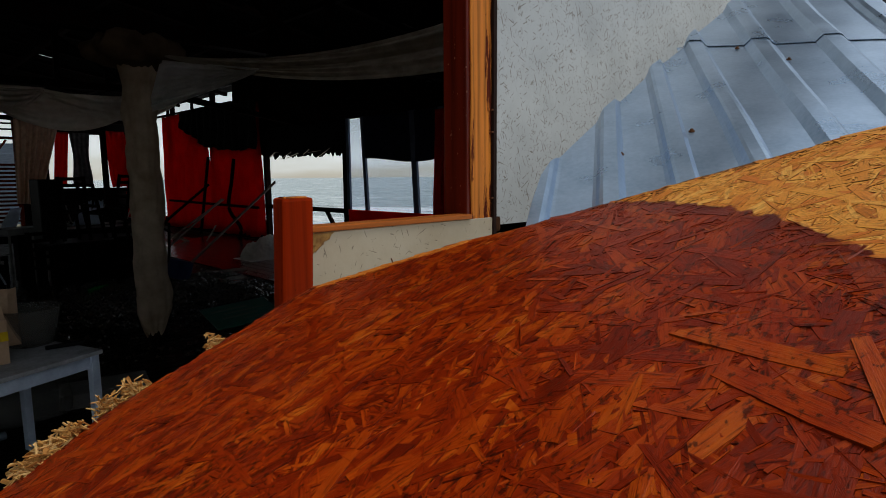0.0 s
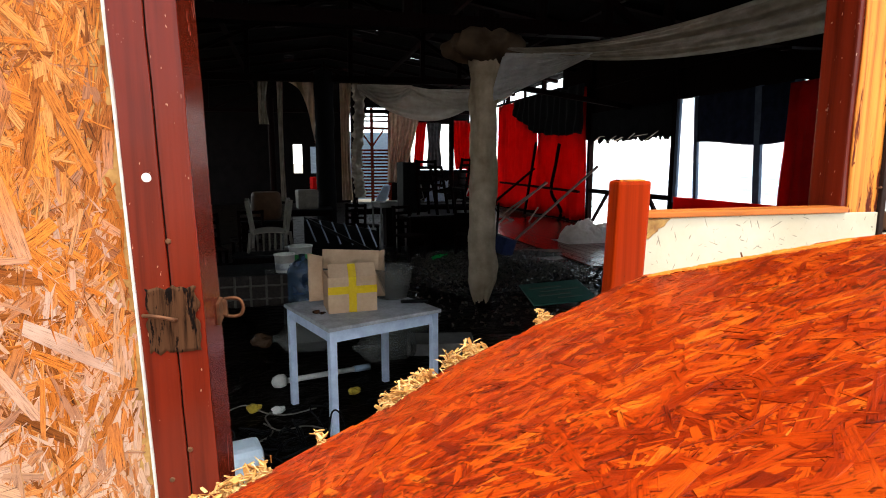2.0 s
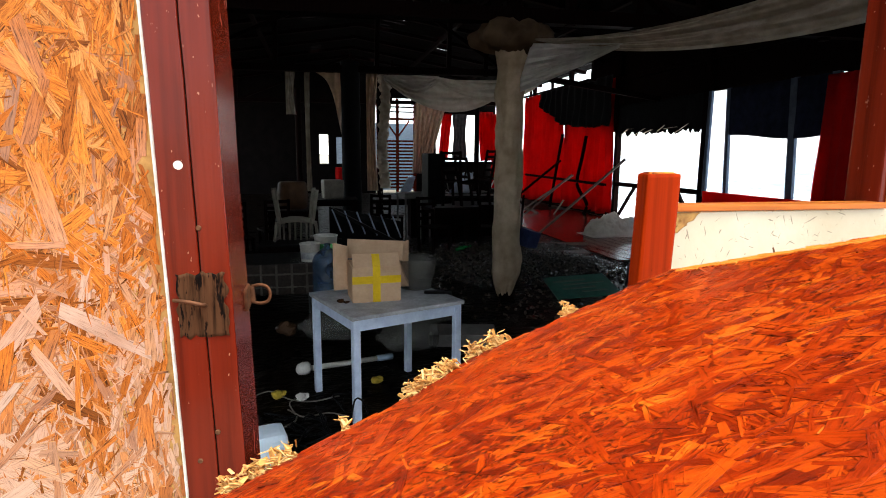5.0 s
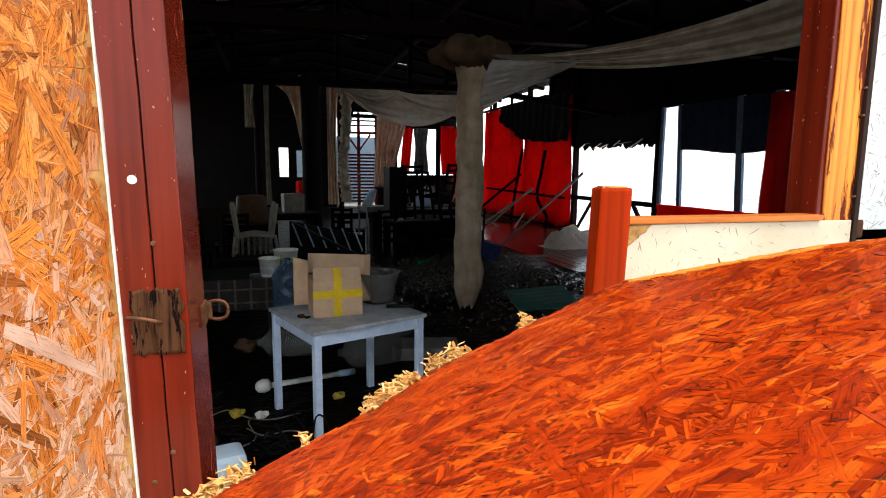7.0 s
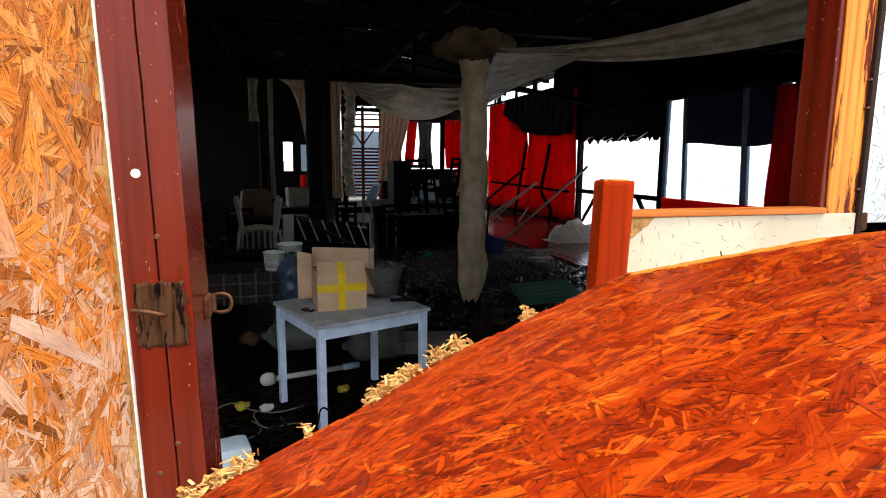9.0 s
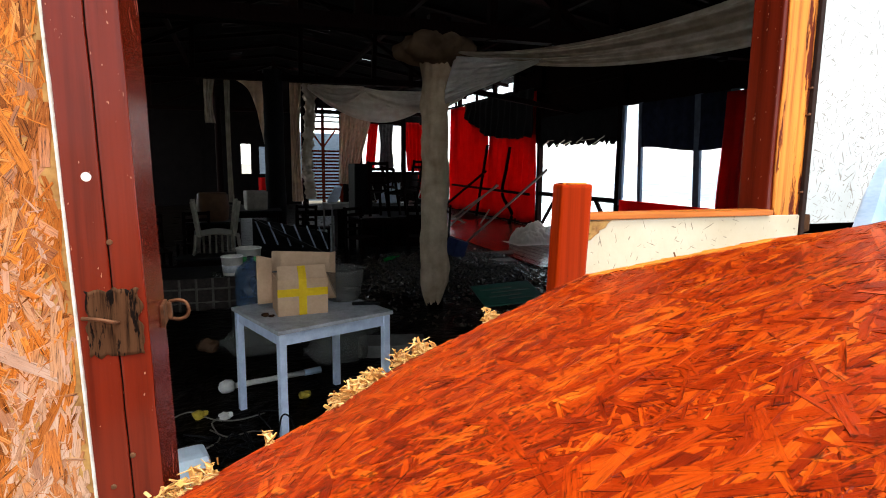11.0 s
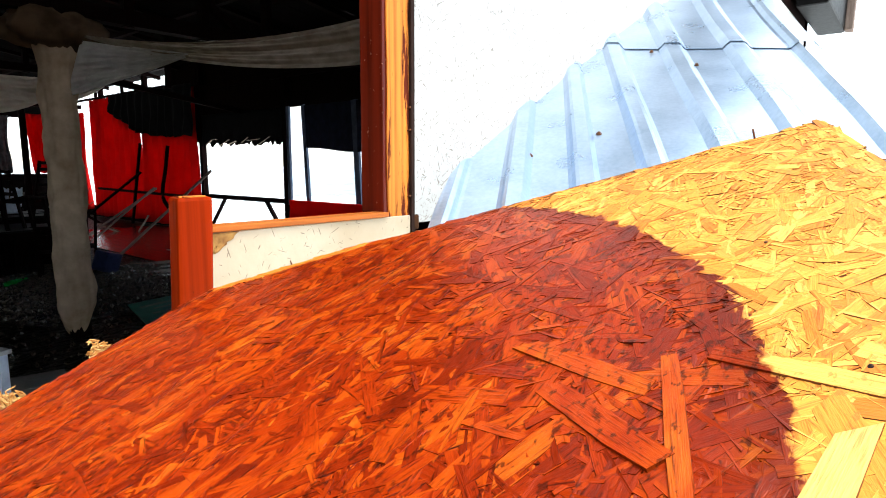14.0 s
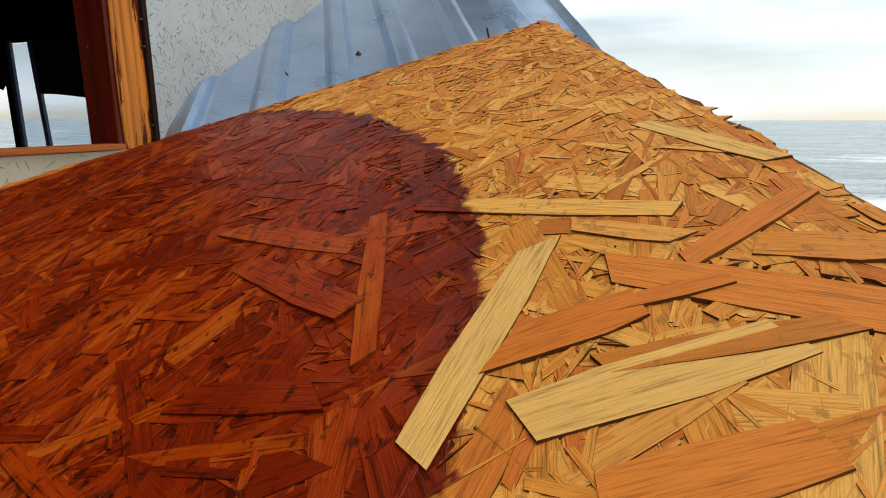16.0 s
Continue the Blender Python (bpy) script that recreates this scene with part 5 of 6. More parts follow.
tube(bm, curve_points([(0.33, 2.36, 0.05), (0.36, 2.34, 0.20), (0.41, 2.36, 0.17), (0.46, 2.40, 0.02)], 7), 0.006, 6)
solid("black_cable", bm, M_CABLE, "black cable looped against the table leg", "cable", "tangle of cables")
for x, y, m, s, lab in ((-0.13, 2.93, M_YELLOWP, 0.036, "yellow plastic plug on the floor"), (0.03, 2.86, M_PLASTIC, 0.034, "white plastic socket block on the floor"), (0.56, 3.06, M_YELLOWP, 0.036, "crumpled yellow plastic wrapper on the floor"), (0.30, 4.75, M_PLASTIC, 0.04, "scrap of white plastic on the floor"), (-0.15, 4.4, M_DRUM, 0.08, "crumpled pale cloth on the floor"), (2.9, 7.5, M_PLASTIC, 0.05, "scrap of white plastic on the floor")):
    bm = B()
    bmesh.ops.create_icosphere(bm, subdivisions=3, radius=s)
    for v in bm.verts:
        v.co = Vector((v.co.x * 1.2, v.co.y, v.co.z * 0.8)) * (1 + 0.55 * noise.noise(v.co / s * 1.3 + Vector((x, y, 0)))) + Vector((x, y, s * 0.7))
    solid("litter_scrap", bm, m, lab, "scrap", "litter on the floor")
bm = B()
box(bm, (-0.115, 2.03, 0.105), (0.19, 0.2, 0.21), (0, 0, 14), 0.035, 0.86)
solid("plastic_canister", bm, M_BLUEWHITE, "pale blue plastic canister beside the post", "canister")

# ---- wrapped column and hanging cloths ----
column = thing("wrapped_column", "column wrapped in dirty cream cloth with a bunched top", "column", (2.285, 5.28, 0))
bm = B()


def wrap(u, v):
    a = 2 * math.pi * u
    z = 0.0 + 2.98 * v
    rad = 0.150 + 0.022 * math.exp(-((v - 0.14) / 0.10) ** 2) + (0.08 * max(0, (v - 0.86) / 0.14) ** 1.3) - 0.10 * (max(0, 0.11 - v) / 0.11) ** 1.5
    tw = a + 3.4 * v
    rad += 0.007 * math.sin(5 * tw + 1.5 * noise.noise((u, v * 4, 0))) + 0.003 * math.sin(13 * a - 3 * v) + 0.030 * noise.noise((math.cos(a) * 1.2, math.sin(a) * 1.2, v * 9)) + 0.012 * noise.noise((math.cos(a) * 3, math.sin(a) * 3, v * 26))
    return Vector((rad * math.cos(a), rad * math.sin(a), z))


surface(bm, 72, 70, wrap, closed=True)
part("cloth_wrap", bm, M_WRAP, column)
bm = B()


def bunch(u, v):
    a, b = 2 * math.pi * u, math.pi * (v - 0.5)
    k = 1 + 0.22 * noise.noise((math.cos(a) * 2.2, math.sin(a) * 2.2, v * 3)) + 0.12 * noise.noise((math.cos(a) * 6, math.sin(a) * 6, v * 8)) + 0.03 * math.sin(11 * a + 4 * v)
    return Vector((0.035 + 0.45 * k * math.cos(a) * math.cos(b) ** 0.6, 0.34 * k * math.sin(a) * math.cos(b) ** 0.6, 2.93 + 0.17 * math.sin(b) * k))


# the bunch takes the darker wrap, coloured for the roof's shade
surface(bm, 60, 24, bunch, closed=True)
part("bunched_top", bm, M_SHADED_WRAP, column, "bunched cloth, darker brown with the roof's shade in its colour")
bm = B()
bar(bm, (0, 0, 0), (0, 0, 3.3), 0.16, 0.16, 0.01)
part("timber_core", bm, M_DARKWOOD, column)


def swag(name, mat, label, ends, low, high, folds=6, amp=0.035, n=60, flare=0.0):
    """Cloth slung from end to end: low and high give the sagging edges' depth."""
    a, b = Vector(ends[0]), Vector(ends[1])
    side = (b - a).cross(Vector((0, 0, 1))).normalized()
    bm = B()

    def f(u, v):
        p = a.lerp(b, u)
        s = 4 * u * (1 - u)
        sag = high * s + (low - high) * s * v
        fan = 1 - flare * (1 - min(1, u * 3))
        z = p.z - sag - 0.34 * v * (0.25 + 0.75 * s) * fan
        off = amp * math.sin(2 * math.pi * folds * v + 2 * u + noise.noise((u * 3, v * 3, 0))) + 0.22 * v * s - 0.05 * noise.noise((u * 4, v * 2, 5))
        return p + side * off + Vector((0, 0, z - p.z))

    surface(bm, n, 36, f)
    return thicken(solid(name, bm, mat, label, "drape"), 0.003)


swag("cloth_swag", M_LIT_CLOTH, "grey-white cloth swag slung between the posts", ((1.53, 11.09, 3.25), (4.3, 11.09, 3.25)), 0.38, 0.05, folds=3, amp=0.05)
swag("cloth_swag", M_LIT_CLOTH, "small grey-white swag folded over the long one", ((1.62, 11.06, 3.26), (2.66, 11.06, 3.26)), 0.06, 0.0, folds=4, amp=0.04)
swag("cloth_swag", M_LIT_CLOTH, "upper cloth swag draped over the long one", ((2.6, 11.06, 3.26), (4.9, 11.06, 3.26)), 0.16, 0.10, folds=2, amp=0.04)
# long cloth from the column top to the front beam, and the pleats that fan out of it
bm = B()


def long_swag(u, v):
    x, y = 2.45 + 2.15 * u, 5.0 - 4.55 * u
    top, foot = 2.89 - 0.85 * u + 1.6 * u * u, 2.87 - 1.5 * u + 1.6 * u * u
    ripple = 0.030 * math.sin(15 * v + 3 * u) * min(1, 5 * u + 0.2) + 0.012 * math.sin(41 * v - 5 * u) + 0.10 * math.sin(math.pi * v) * u
    return Vector((x + 0.9 * ripple, y + 0.42 * ripple, top + (foot - top) * v))


surface(bm, 70, 44, long_swag)
thicken(solid("cloth_swag", bm, M_CANVAS, "long grey-white cloth slung from the column under the roof", "drape"), 0.003)
bm = B()


def fan(u, v):
    """u: from the column to the tip; v: over the pleats."""
    foot = Vector((2.33, 5.22, 2.34)).lerp(Vector((2.90, 4.04, 2.655)), u) + Vector((0, 0, -0.10 * u * (1 - u)))
    top = Vector((2.42, 5.02, 2.84)).lerp(Vector((2.92, 4.00, 2.68)), u)
    bend = min(1, 5 * u) * (0.034 * (1 - 0.6 * u) * math.sin(34 * v + 6 * u + 2 * noise.noise((u * 2, v * 3, 1))) + 0.010 * math.sin(83 * v + 3))
    return top.lerp(foot, v ** 0.8) + Vector((0.9, 0.42, 0)) * bend


surface(bm, 30, 90, fan)
thicken(solid("cloth_fan", bm, M_SHEER, "pleated white cloth fanning out from the column top", "drape"), 0.003)
bm = B()
surface(bm, 30, 30, lambda u, v: Vector((0.15 + 0.62 * u * (1 - 0.15 * v) + 0.35 * v * (1 - u) * 0.9, 11.3 + 0.05 * math.sin(u * 16 + v * 3), 3.3 - (1.15 * u + 0.12) * v)))
thicken(solid("hanging_cloth", bm, M_TAN, "torn triangular cloth hanging from the beam", "drape"), 0.004)
for x0, w, z0, mat, lab in ((1.19, 0.24, 0.9, M_TAN, "narrow tan drape beside the dark column"), (-0.05, 0.11, 0.9, M_CANVAS, "narrow grey drape hanging from the beam"), (-0.42, 0.2, 2.45, M_CANVAS, "scrap of pale cloth hung on the beam")):
    bm = B()
    surface(bm, 24, 24, lambda u, v: Vector((x0 + w * u * (1 - 0.25 * math.sin(v * 3)), 11.3 + 0.04 * math.sin(u * 20) + 0.03 * noise.noise((u * 3, v * 4, x0)), 3.3 - (3.3 - z0) * v)))
    thicken(solid("narrow_drape", bm, mat, lab, "drape"), 0.004)
bm = B()


def braid(u, v):
    a = 2 * math.pi * u
    rad = 0.10 + 0.014 * math.sin(v * 75 + 2 * a) + 0.06 * noise.noise((math.cos(a) * 2, math.sin(a) * 2, v * 22)) + 0.03 * noise.noise((math.cos(a) * 4, math.sin(a) * 4, v * 60))
    return Vector((1.56 + rad * math.cos(a) + 0.04 * math.sin(v * 7), 11.4 + rad * math.sin(a), 3.3 - 2.35 * v))


surface(bm, 20, 110, braid, closed=True)
solid("twisted_drape", bm, M_CANVAS, "rope-like twisted cloth hanging on a post", "drape")
for x, y, w, wave in ((0.86, 11.2, 0.19, 1), (-1.6, 9.2, 0.09, 0), (-3.0, 14.0, 0.09, 0), (1.52, 11.85, 0.06, 0), (-0.35, 16.5, 0.09, 0), (5.2, 17.2, 0.08, 0)):
    bm = B()
    surface(bm, 24, 30, lambda u, v: Vector((x + (w + wave * 0.03 * noise.noise((u * 4, v * 9, x))) * math.cos(2 * math.pi * u), y + w * math.sin(2 * math.pi * u), 3.5 * v)), closed=True)
    solid("hall_post", bm, M_BLACKCLOTH if wave else M_DARKWOOD, "dark post wrapped in black cloth" if wave else "dark timber post under the roof", "post", "posts of the hall")

# ---- furniture in the dark ----
DARK = "heavy black wooden table in the heap of furniture"


def plastic_chair(name, label, at, turn, mat, group="", tilt=0.0, k=1.0):
    c = thing(name, label, "chair", at, group)
    c.rotation_euler = (radians(tilt), 0, radians(turn))
    c.scale = (k, k, k)
    bm = B()
    surface(bm, 12, 12, lambda u, v: Vector(((u - 0.5) * (0.46 - 0.06 * v), (v - 0.5) * 0.44, 0.43 - 0.03 * math.sin(math.pi * u) - 0.02 * v)))
    thicken(part("seat", bm, mat, c), 0.014)
    for sx in (-1, 1):
        bm = B()
        tube(bm, curve_points([(sx * 0.20, 0.20, 0.42), (sx * 0.21, 0.26, 0.62), (sx * 0.20, 0.31, 0.84)], 6), 0.022, 8)
        part("upright", bm, mat, c)
        bm = B()
        tube(bm, curve_points([(sx * 0.24, -0.22, 0.40), (sx * 0.265, -0.18, 0.62), (sx * 0.265, 0.02, 0.66), (sx * 0.21, 0.27, 0.66)], 6), 0.02, 8)
        part("arm", bm, mat, c)
        for sy in (-1, 1):
            bm = B()
            bar(bm, (sx * 0.20, sy * 0.19, 0.43), (sx * 0.26, sy * 0.26, 0.0), 0.045, 0.03, 0.004)
            part("leg", bm, mat, c)
    for i in range(5):
        bm = B()
        x = -0.15 + 0.075 * i
        tube(bm, curve_points([(x, 0.20, 0.42), (x, 0.265, 0.62), (x, 0.305, 0.80)], 5), 0.014, 6)
        part("back_slat", bm, mat, c)
    bm = B()
    tube(bm, curve_points([(-0.20, 0.31, 0.84), (0, 0.33, 0.87), (0.20, 0.31, 0.84)], 6), 0.024, 8)
    part("top_rail", bm, mat, c)
    return c


chair = plastic_chair("plastic_chair", "dirty white plastic armchair turned upside down on a dark table", (-0.13, 6.72, 1.215), 4, M_GRUBBY, "plastic chairs")
chair.rotation_euler = (radians(180), 0, radians(184))
legged_table("dark_table", DARK, 0.9, 0.42, 0.535, (-0.13, 6.62, 0), 0, M_BLACK, M_DARKWOOD, 0.06, 0.08, group="dark tables")
bm = B()
box(bm, (0.43, 10.0, 1.015), (0.36, 0.30, 0.35), (0, 0, 10), 0.03, 1.06)
solid("white_bin", bm, M_GRUBBY, "dirty white plastic bin on a dark table", "bin")
legged_table("dark_table", DARK, 0.8, 0.7, 0.84, (0.48, 10.05, 0), 0, M_BLACK, M_DARKWOOD, 0.06, 0.1, group="dark tables")


def wood_chair(at, turn, tilt=(0, 0), mat=None):
    c = thing("dining_chair", "dark wooden dining chair with a slatted back", "chair", at, "dark dining chairs")
    c.rotation_euler = (radians(tilt[0]), radians(tilt[1]), radians(turn))
    m = mat or M_DARKWOOD
    bm = B()
    box(bm, (0, 0, 0.45), (0.42, 0.42, 0.03), bevel=0.006)
    part("seat", bm, m, c)
    for sx in (-1, 1):
        bm = B()
        bar(bm, (sx * 0.18, -0.18, 0), (sx * 0.18, -0.18, 0.44), 0.035, 0.035, 0.003)
        part("leg", bm, m, c)
        bm = B()
        bar(bm, (sx * 0.18, 0.19, 0), (sx * 0.18, 0.24, 0.95), 0.035, 0.035, 0.003)
        part("back_leg", bm, m, c)
    for z in (0.58, 0.70, 0.82, 0.92):
        bm = B()
        box(bm, (0, 0.215 + (z - 0.58) * 0.05, z), (0.33, 0.015, 0.05), bevel=0.003)
        part("back_slat", bm, m, c)
    return c


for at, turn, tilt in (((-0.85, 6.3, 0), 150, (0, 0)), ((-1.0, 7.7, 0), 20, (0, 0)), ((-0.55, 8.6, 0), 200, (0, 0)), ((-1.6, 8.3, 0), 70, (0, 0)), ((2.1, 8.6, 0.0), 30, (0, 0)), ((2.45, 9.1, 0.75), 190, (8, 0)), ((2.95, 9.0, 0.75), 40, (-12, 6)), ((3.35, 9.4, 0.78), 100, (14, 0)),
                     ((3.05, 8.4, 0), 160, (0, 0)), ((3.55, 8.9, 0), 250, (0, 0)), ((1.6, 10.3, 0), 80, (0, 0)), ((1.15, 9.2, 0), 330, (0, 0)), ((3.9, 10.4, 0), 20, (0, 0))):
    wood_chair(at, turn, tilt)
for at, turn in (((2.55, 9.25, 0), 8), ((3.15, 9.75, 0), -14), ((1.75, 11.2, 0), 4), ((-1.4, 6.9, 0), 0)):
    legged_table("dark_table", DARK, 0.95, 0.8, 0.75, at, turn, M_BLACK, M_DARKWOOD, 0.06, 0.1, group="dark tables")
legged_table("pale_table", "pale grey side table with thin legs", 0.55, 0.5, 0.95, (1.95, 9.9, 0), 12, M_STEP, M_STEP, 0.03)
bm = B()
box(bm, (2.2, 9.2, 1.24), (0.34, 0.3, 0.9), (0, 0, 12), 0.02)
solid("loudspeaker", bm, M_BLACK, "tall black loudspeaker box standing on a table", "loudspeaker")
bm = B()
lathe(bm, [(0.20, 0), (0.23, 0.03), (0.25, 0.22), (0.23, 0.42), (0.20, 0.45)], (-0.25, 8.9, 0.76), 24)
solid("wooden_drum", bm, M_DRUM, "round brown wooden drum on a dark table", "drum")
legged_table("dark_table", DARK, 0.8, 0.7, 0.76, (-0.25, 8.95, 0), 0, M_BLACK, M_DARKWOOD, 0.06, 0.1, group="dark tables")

lounger = thing("slatted_lounger", "black slatted lounger tipped on its side, pale worn slat edges", "lounger", (0.75, 7.0, 0))
bm = B()
bar(bm, (-0.42, 0, 0.93), (0.55, -0.1, 0.42), 0.06, 0.04, 0.005)
part("frame_rail", bm, M_BLACK, lounger)
bm = B()
bar(bm, (-0.42, 0.25, 0.25), (0.58, 0.2, 0.25), 0.06, 0.04, 0.005)
part("frame_rail", bm, M_BLACK, lounger)
for i in range(6):
    x = -0.40 + 0.165 * i
    bm = B()
    bar(bm, (x, -0.03, 0.92 - 0.02 * i), (x + 0.11, -0.08, 0.62 - 0.02 * i), 0.022, 0.012, 0.002)
    part("slat", bm, M_BLUEGREY, lounger, "worn pale slat")
bm = B()
surface(bm, 6, 6, lambda u, v: Vector((-0.44 + 1.0 * u, 0.06 + 0.1 * v, 0.95 - 0.22 * u - 0.62 * v)))
thicken(part("backing", bm, M_BLACK, lounger), 0.02)
for x in (-0.3, 0.4):
    bm = B()
    bar(bm, (x, 0.22, 0.0), (x, 0.12, 0.5), 0.05, 0.05, 0.004)
    part("leg", bm, M_BLACK, lounger)

# added filler in a counter's form, covers the bright floor behind the heap
counter = thing("heap_filler", "black box added to fill the dark mass behind the heap of furniture", "counter", (2.92, 10.6, 0))
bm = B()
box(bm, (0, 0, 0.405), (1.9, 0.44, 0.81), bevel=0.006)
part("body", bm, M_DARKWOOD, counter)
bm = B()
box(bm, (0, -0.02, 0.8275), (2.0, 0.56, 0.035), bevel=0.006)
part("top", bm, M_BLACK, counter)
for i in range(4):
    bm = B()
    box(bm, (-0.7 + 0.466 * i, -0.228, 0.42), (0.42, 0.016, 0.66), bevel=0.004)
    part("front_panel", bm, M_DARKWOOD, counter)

# ---- planks, gravel, sign, cloth heap by the sea wall ----
for a, b, w in (((5.98, 9.25, 1.60), (4.35, 9.75, 0.03), 0.11), ((5.6, 10.8, 1.25), (4.2, 11.0, 0.05), 0.09), ((6.1, 11.8, 1.2), (4.4, 12.0, 0.05), 0.09), ((4.0, 9.0, 0.03), (5.0, 8.7, 0.05), 0.10), ((3.6, 7.4, 0.12), (4.6, 7.9, 0.06), 0.12)):
    bm = B()
    bar(bm, a, b, w, 0.025, 0.003, 20)
    solid("loose_plank", bm, M_PLANK, "grey-brown loose plank fallen among the debris", "plank", "fallen planks")

mounds = [(3.35, 7.3, 1.05, 0.16), (2.9, 8.4, 0.8, 0.10), (3.9, 6.9, 0.7, 0.10), (2.6, 6.6, 0.7, 0.06), (4.2, 8.5, 0.6, 0.08)]


def mound_z(x, y):
    return sum(h * math.exp(-((x - a) ** 2 + (y - b) ** 2) / (s * s) * 1.8) for a, b, s, h in mounds)


bm = B()
surface(bm, 50, 50, lambda u, v: Vector((1.7 + 3.2 * u, 5.4 + 4.2 * v, mound_z(1.7 + 3.2 * u, 5.4 + 4.2 * v) - 0.012 + 0.02 * noise.noise((u * 22, v * 22, 0)))))
solid("gravel_heap", bm, M_GRAVEL, "low heaps of wet dark gravel on the floor", "gravel", kind="stuff")
rg = np.random.default_rng(4)
verts, faces = [], []
OCT = np.array([(1, 0, 0), (-1, 0, 0), (0, 1, 0), (0, -1, 0), (0, 0, 1), (0, 0, -1)], float)
OF = [(0, 2, 4), (2, 1, 4), (1, 3, 4), (3, 0, 4), (2, 0, 5), (1, 2, 5), (3, 1, 5), (0, 3, 5)]
count = 0
while count < 6500:
    x, y = rg.uniform(1.6, 5.0), rg.uniform(4.4, 9.6)
    mz = mound_z(x, y)
    if rg.random() > 0.06 + mz * 9:
        continue
    s = rg.uniform(0.012, 0.034)
    k = len(verts)
    pts = OCT * s * rg.uniform(0.7, 1.3, (6, 3)) @ np.linalg.qr(rg.normal(size=(3, 3)))[0]
    verts += [(x + p[0], y + p[1], mz + s * 0.4 + p[2] * 0.8) for p in pts]
    faces += [tuple(k + i for i in f) for f in OF]
    count += 1
me = bpy.data.meshes.new("pebbles")
me.from_pydata(verts, [], faces)
me.materials.append(M_GRAVEL)
tagged(new("pebbles", me), "wet dark pebbles scattered over the floor", "pebbles", kind="stuff")

sign = thing("fallen_sign", "green painted sign board lying on the gravel", "sign", (3.28, 5.35, 0.10))
sign.rotation_euler = (radians(7), radians(-4), radians(-8))
bm = B()
box(bm, (0, 0, 0), (0.78, 0.72, 0.018), bevel=0.003)
part("board", bm, M_SIGN, sign)
for x, y, w, h in ((-0.1, 0.18, 0.42, 0.06), (0.05, 0.06, 0.5, 0.04), (-0.05, -0.08, 0.4, 0.05), (0.1, -0.2, 0.3, 0.04)):
    bm = B()
    box(bm, (x, y, 0.011), (w, h, 0.003), (0, 0, 2), 0.001)
    part("painted_bar", bm, M_SIGN_INK, sign, "faded pale bar of paint")
bm = B()


def heap(u, v):
    x, y = (u - 0.5) * 1.5, (v - 0.5) * 0.8
    e = max(0, 1 - (x / 0.75) ** 2 - (y / 0.40) ** 2)
    return Vector((6.3 + x, 9.95 + y, 0.035 + 0.36 * math.sqrt(e) * (0.80 + 0.7 * noise.noise((x * 3.2, y * 4, 1)) + 0.55 * (0.5 - abs(noise.noise((x * 8 + y * 5, y * 9, 6)))) + 0.25 * (0.4 - abs(noise.noise((x * 19, y * 21, 3)))))))


surface(bm, 110, 70, heap)
solid("cloth_heap", bm, M_LIT_CLOTH, "crumpled pale cloth thrown on the wet boards", "cloth")
bm = B()
lathe(bm, [(0.03, 0), (0.036, 0.01), (0.036, 0.16), (0.014, 0.22), (0.014, 0.28)], m=Matrix.Translation((2.4, 8.3, 0.09)) @ Matrix.Rotation(radians(78), 4, "Y"), seg=16)
solid("green_bottle", bm, M_GREENGLASS, "green glass bottle lying on the gravel", "bottle")
bm = B()
box(bm, (3.72, 8.35, 0.24), (0.30, 0.24, 0.30), (10, 14, 30), 0.02)
solid("blue_crate", bm, plain("dark_blue_card", (0.010, 0.018, 0.06), (0.03, 0.045, 0.12), 0.5, 12, 0.2), "dark blue crate tipped in the debris", "crate")
bm = B()
lathe(bm, [(0.20, 0), (0.22, 0.02), (0.22, 0.5), (0.20, 0.55)], (3.55, 4.35, 0.0), 24)
solid("blue_drum", bm, plain("blue_black_plastic", (0.008, 0.016, 0.045), (0.02, 0.035, 0.085), 0.4, 9, 0.1), "dark blue plastic drum standing on the mud", "drum")
bm = B()
box(bm, (1.05, 19.5, 0.95), (0.5, 0.5, 0.5), (0, 0, 10), 0.03)
solid("red_crate", bm, M_REDCLOTH, "red plastic crate before the far opening", "crate")
bm = B()
box(bm, (1.05, 19.5, 0.35), (0.7, 0.7, 0.69), (0, 0, 4), 0.02)
solid("dark_chest", bm, M_BLACK, "black chest in the dark end of the hall", "chest")
rj = random.Random(8)
for k in range(16):
    x, y = rj.uniform(4.0, 6.6), rj.uniform(13, 18)
    bm = B()
    a = Vector((x, y, 0.02))
    bar(bm, a, a + Vector((rj.uniform(-0.9, 0.9), rj.uniform(-0.7, 0.7), rj.uniform(0.1, 0.8))), rj.uniform(0.04, 0.12), 0.03, 0.003)
    solid("wreck_timber", bm, M_PLANK if k % 2 else M_DARKWOOD, "broken timber in the heap before the curtains", "timber", "heap of broken timber")

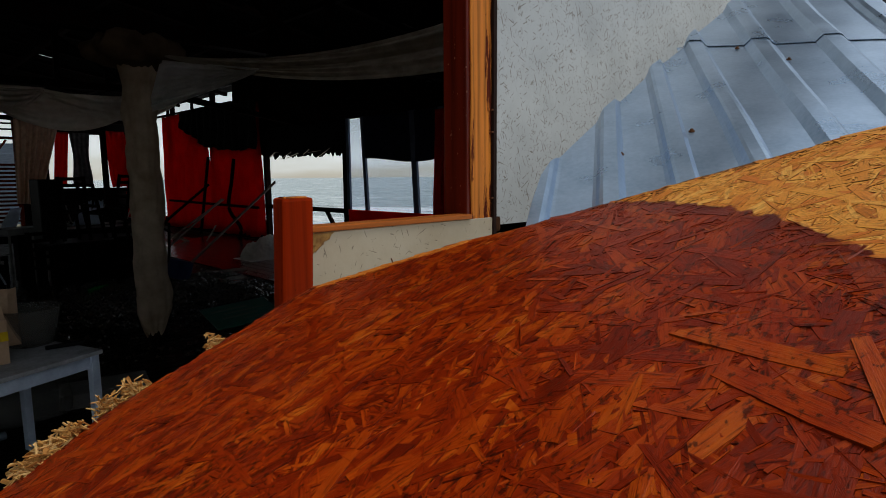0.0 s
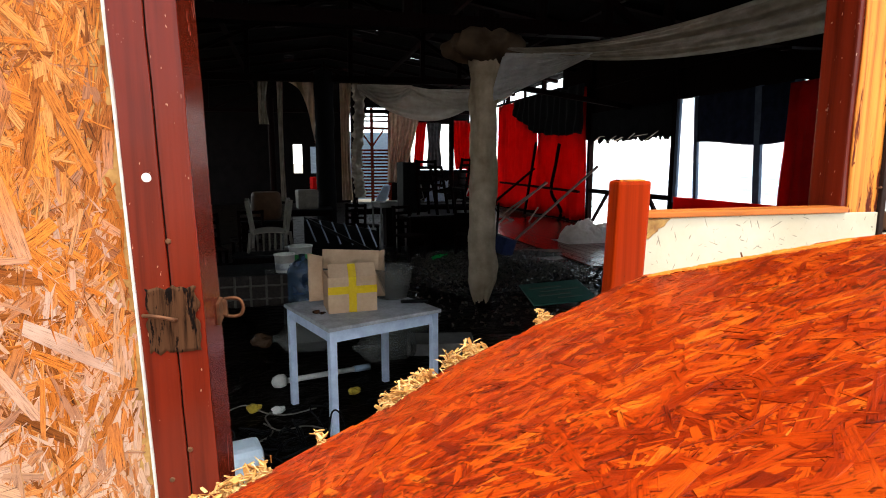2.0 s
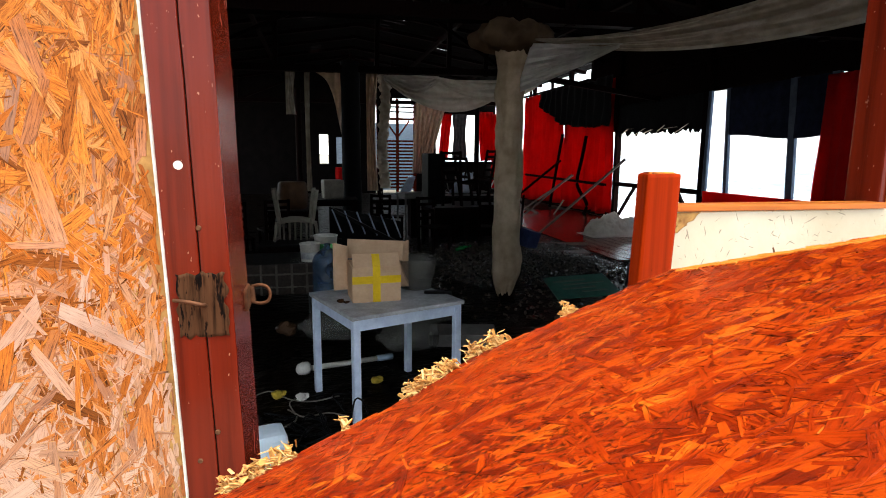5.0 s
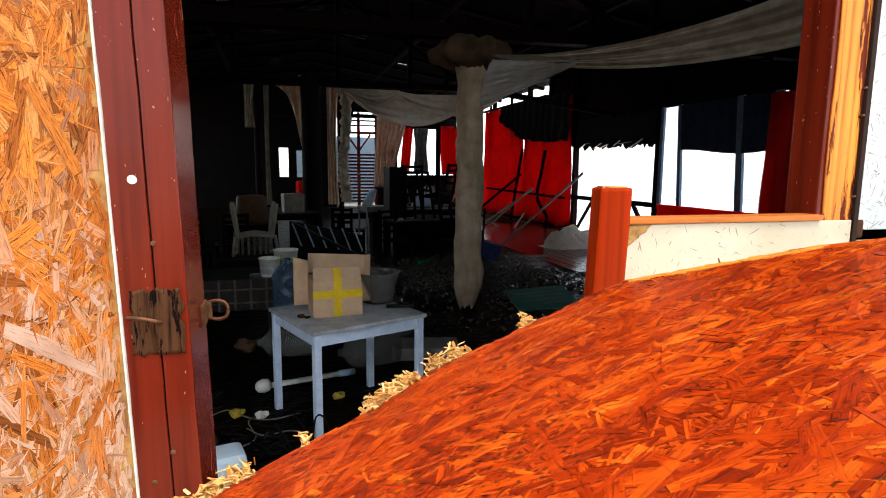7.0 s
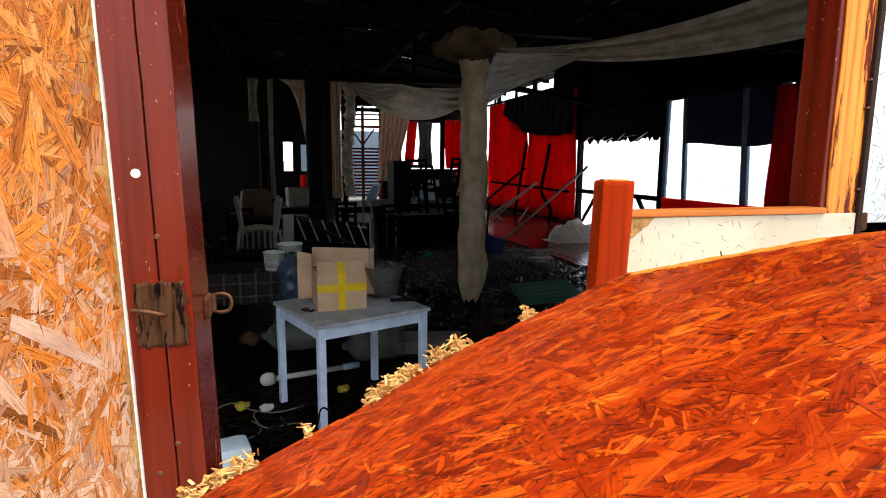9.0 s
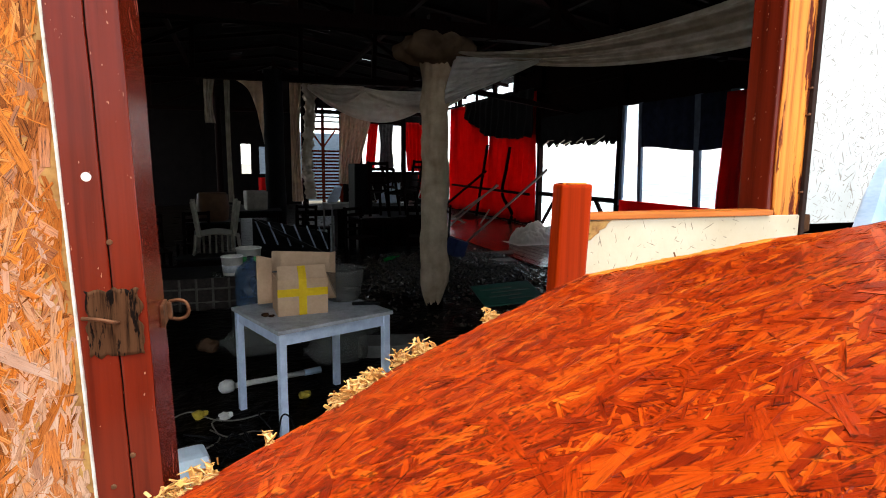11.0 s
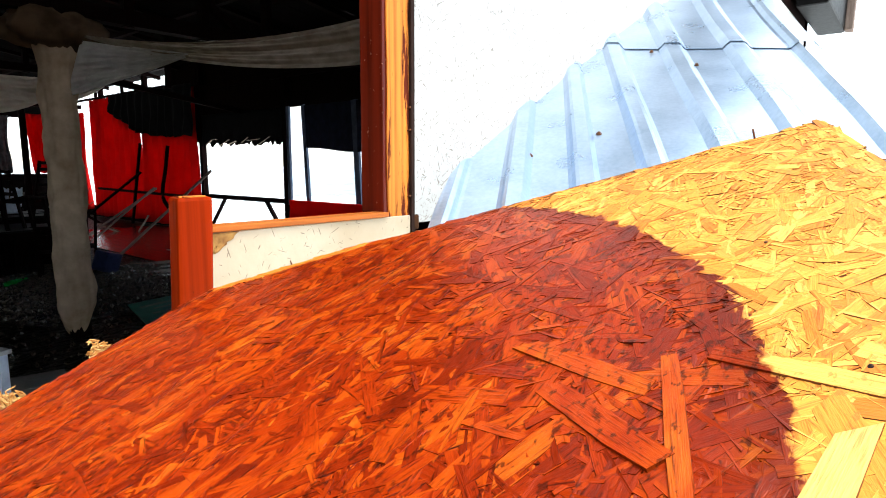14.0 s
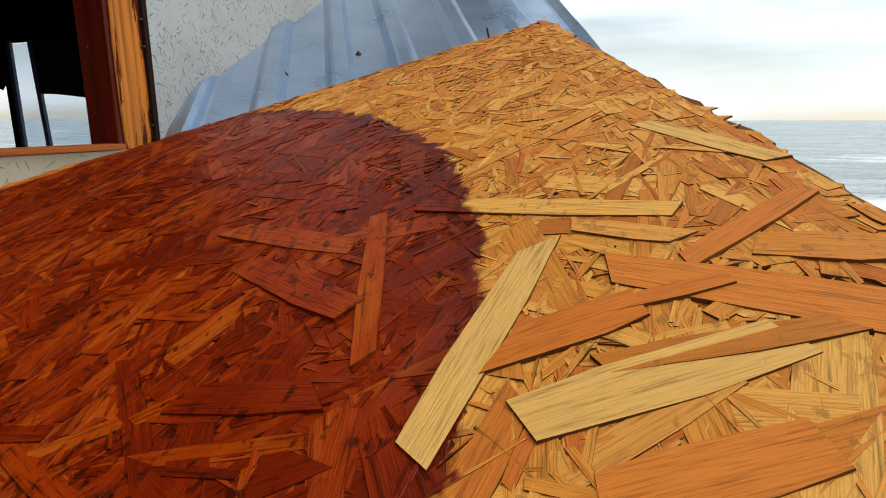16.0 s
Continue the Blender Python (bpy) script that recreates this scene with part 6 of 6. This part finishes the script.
bm = B()
tube(bm, curve_points(((7.5, 14.1, 2.2), (7.5, 14.3, 1.6), (7.48, 14.5, 0.85), (7.5, 13.9, 0.35), (7.5, 14.0, 0.03)), 6), 0.05, 8)
solid("bent_branch", bm, M_DARKWOOD, "crooked dark branch leaning before the red curtains", "branch")
for a, b in (((7.55, 15.9, 1.50), (5.5, 15.5, 0.03)), ((7.5, 15.7, 2.3), (7.45, 16.4, 0.03))):
    bm = B()
    bar(bm, a, b, 0.07, 0.05, 0.004)
    solid("wreck_timber", bm, M_DARKWOOD, "broken timber in the heap before the curtains", "timber", "heap of broken timber")
for at, turn in (((3.45, 12.0, 0), 6), ((4.35, 12.3, 0), -9)):
    legged_table("dark_table", DARK, 0.9, 0.7, 0.80, at, turn, M_BLACK, M_DARKWOOD, 0.06, 0.1, group="dark tables")
rh = random.Random(31)
for k in range(46):
    a = Vector((rh.choice((3.45, 4.35)) + rh.uniform(-0.38, 0.38), rh.uniform(11.9, 12.3), 0.80))
    up = 0.03 + 0.45 * rh.random() ** 2
    b = a + Vector((rh.uniform(-0.32, 0.32), rh.uniform(-0.15, 0.15), up))
    bm = B()
    bar(bm, a, b, rh.uniform(0.012, 0.04), rh.uniform(0.008, 0.016), 0.002)
    solid("broken_slat", bm, (M_PLASTIC, M_DARKWOOD, M_STEP, M_BLACK)[k % 4], "broken thin slat in the heap on the dark tables", "slat", "heap of broken slats")
# white sheets shaped for bright patches; the last one draws a glint
for x, y, base in ((3.22, 11.9, 0.80), (3.42, 11.85, 0.80), (1.95, 11.2, 0.755)):
    bm = B()
    surface(bm, 8, 8, lambda u, v: Vector((x + 0.26 * (u - 0.5) * (1 - 0.4 * v) + 0.16 * v, y + 0.10 * math.sin(3 * v + x), base + 0.46 * v + 0.05 * v * noise.noise((u * 3, v * 3, x)))))
    thicken(solid("bright_sheet", bm, M_WHITEPAINT, "white sheet standing in for a bright patch in the wreckage", "sheet", "white sheets in the heap"), 0.003)

rs = random.Random(12)
for k in range(7):
    y = 9.9 + 0.42 * k + rs.uniform(-0.12, 0.12)
    bm = B()
    bar(bm, (SEA_X - 0.16, y, 2.30 + rs.uniform(-0.04, 0.08)), (SEA_X - 0.20, y + rs.uniform(0.15, 0.5), 2.22 + rs.uniform(-0.08, 0.10)), rs.uniform(0.02, 0.06), 0.004)
    solid("torn_strip", bm, M_CANVAS, "torn pale strip hanging in the open bay", "strip", "torn strips")
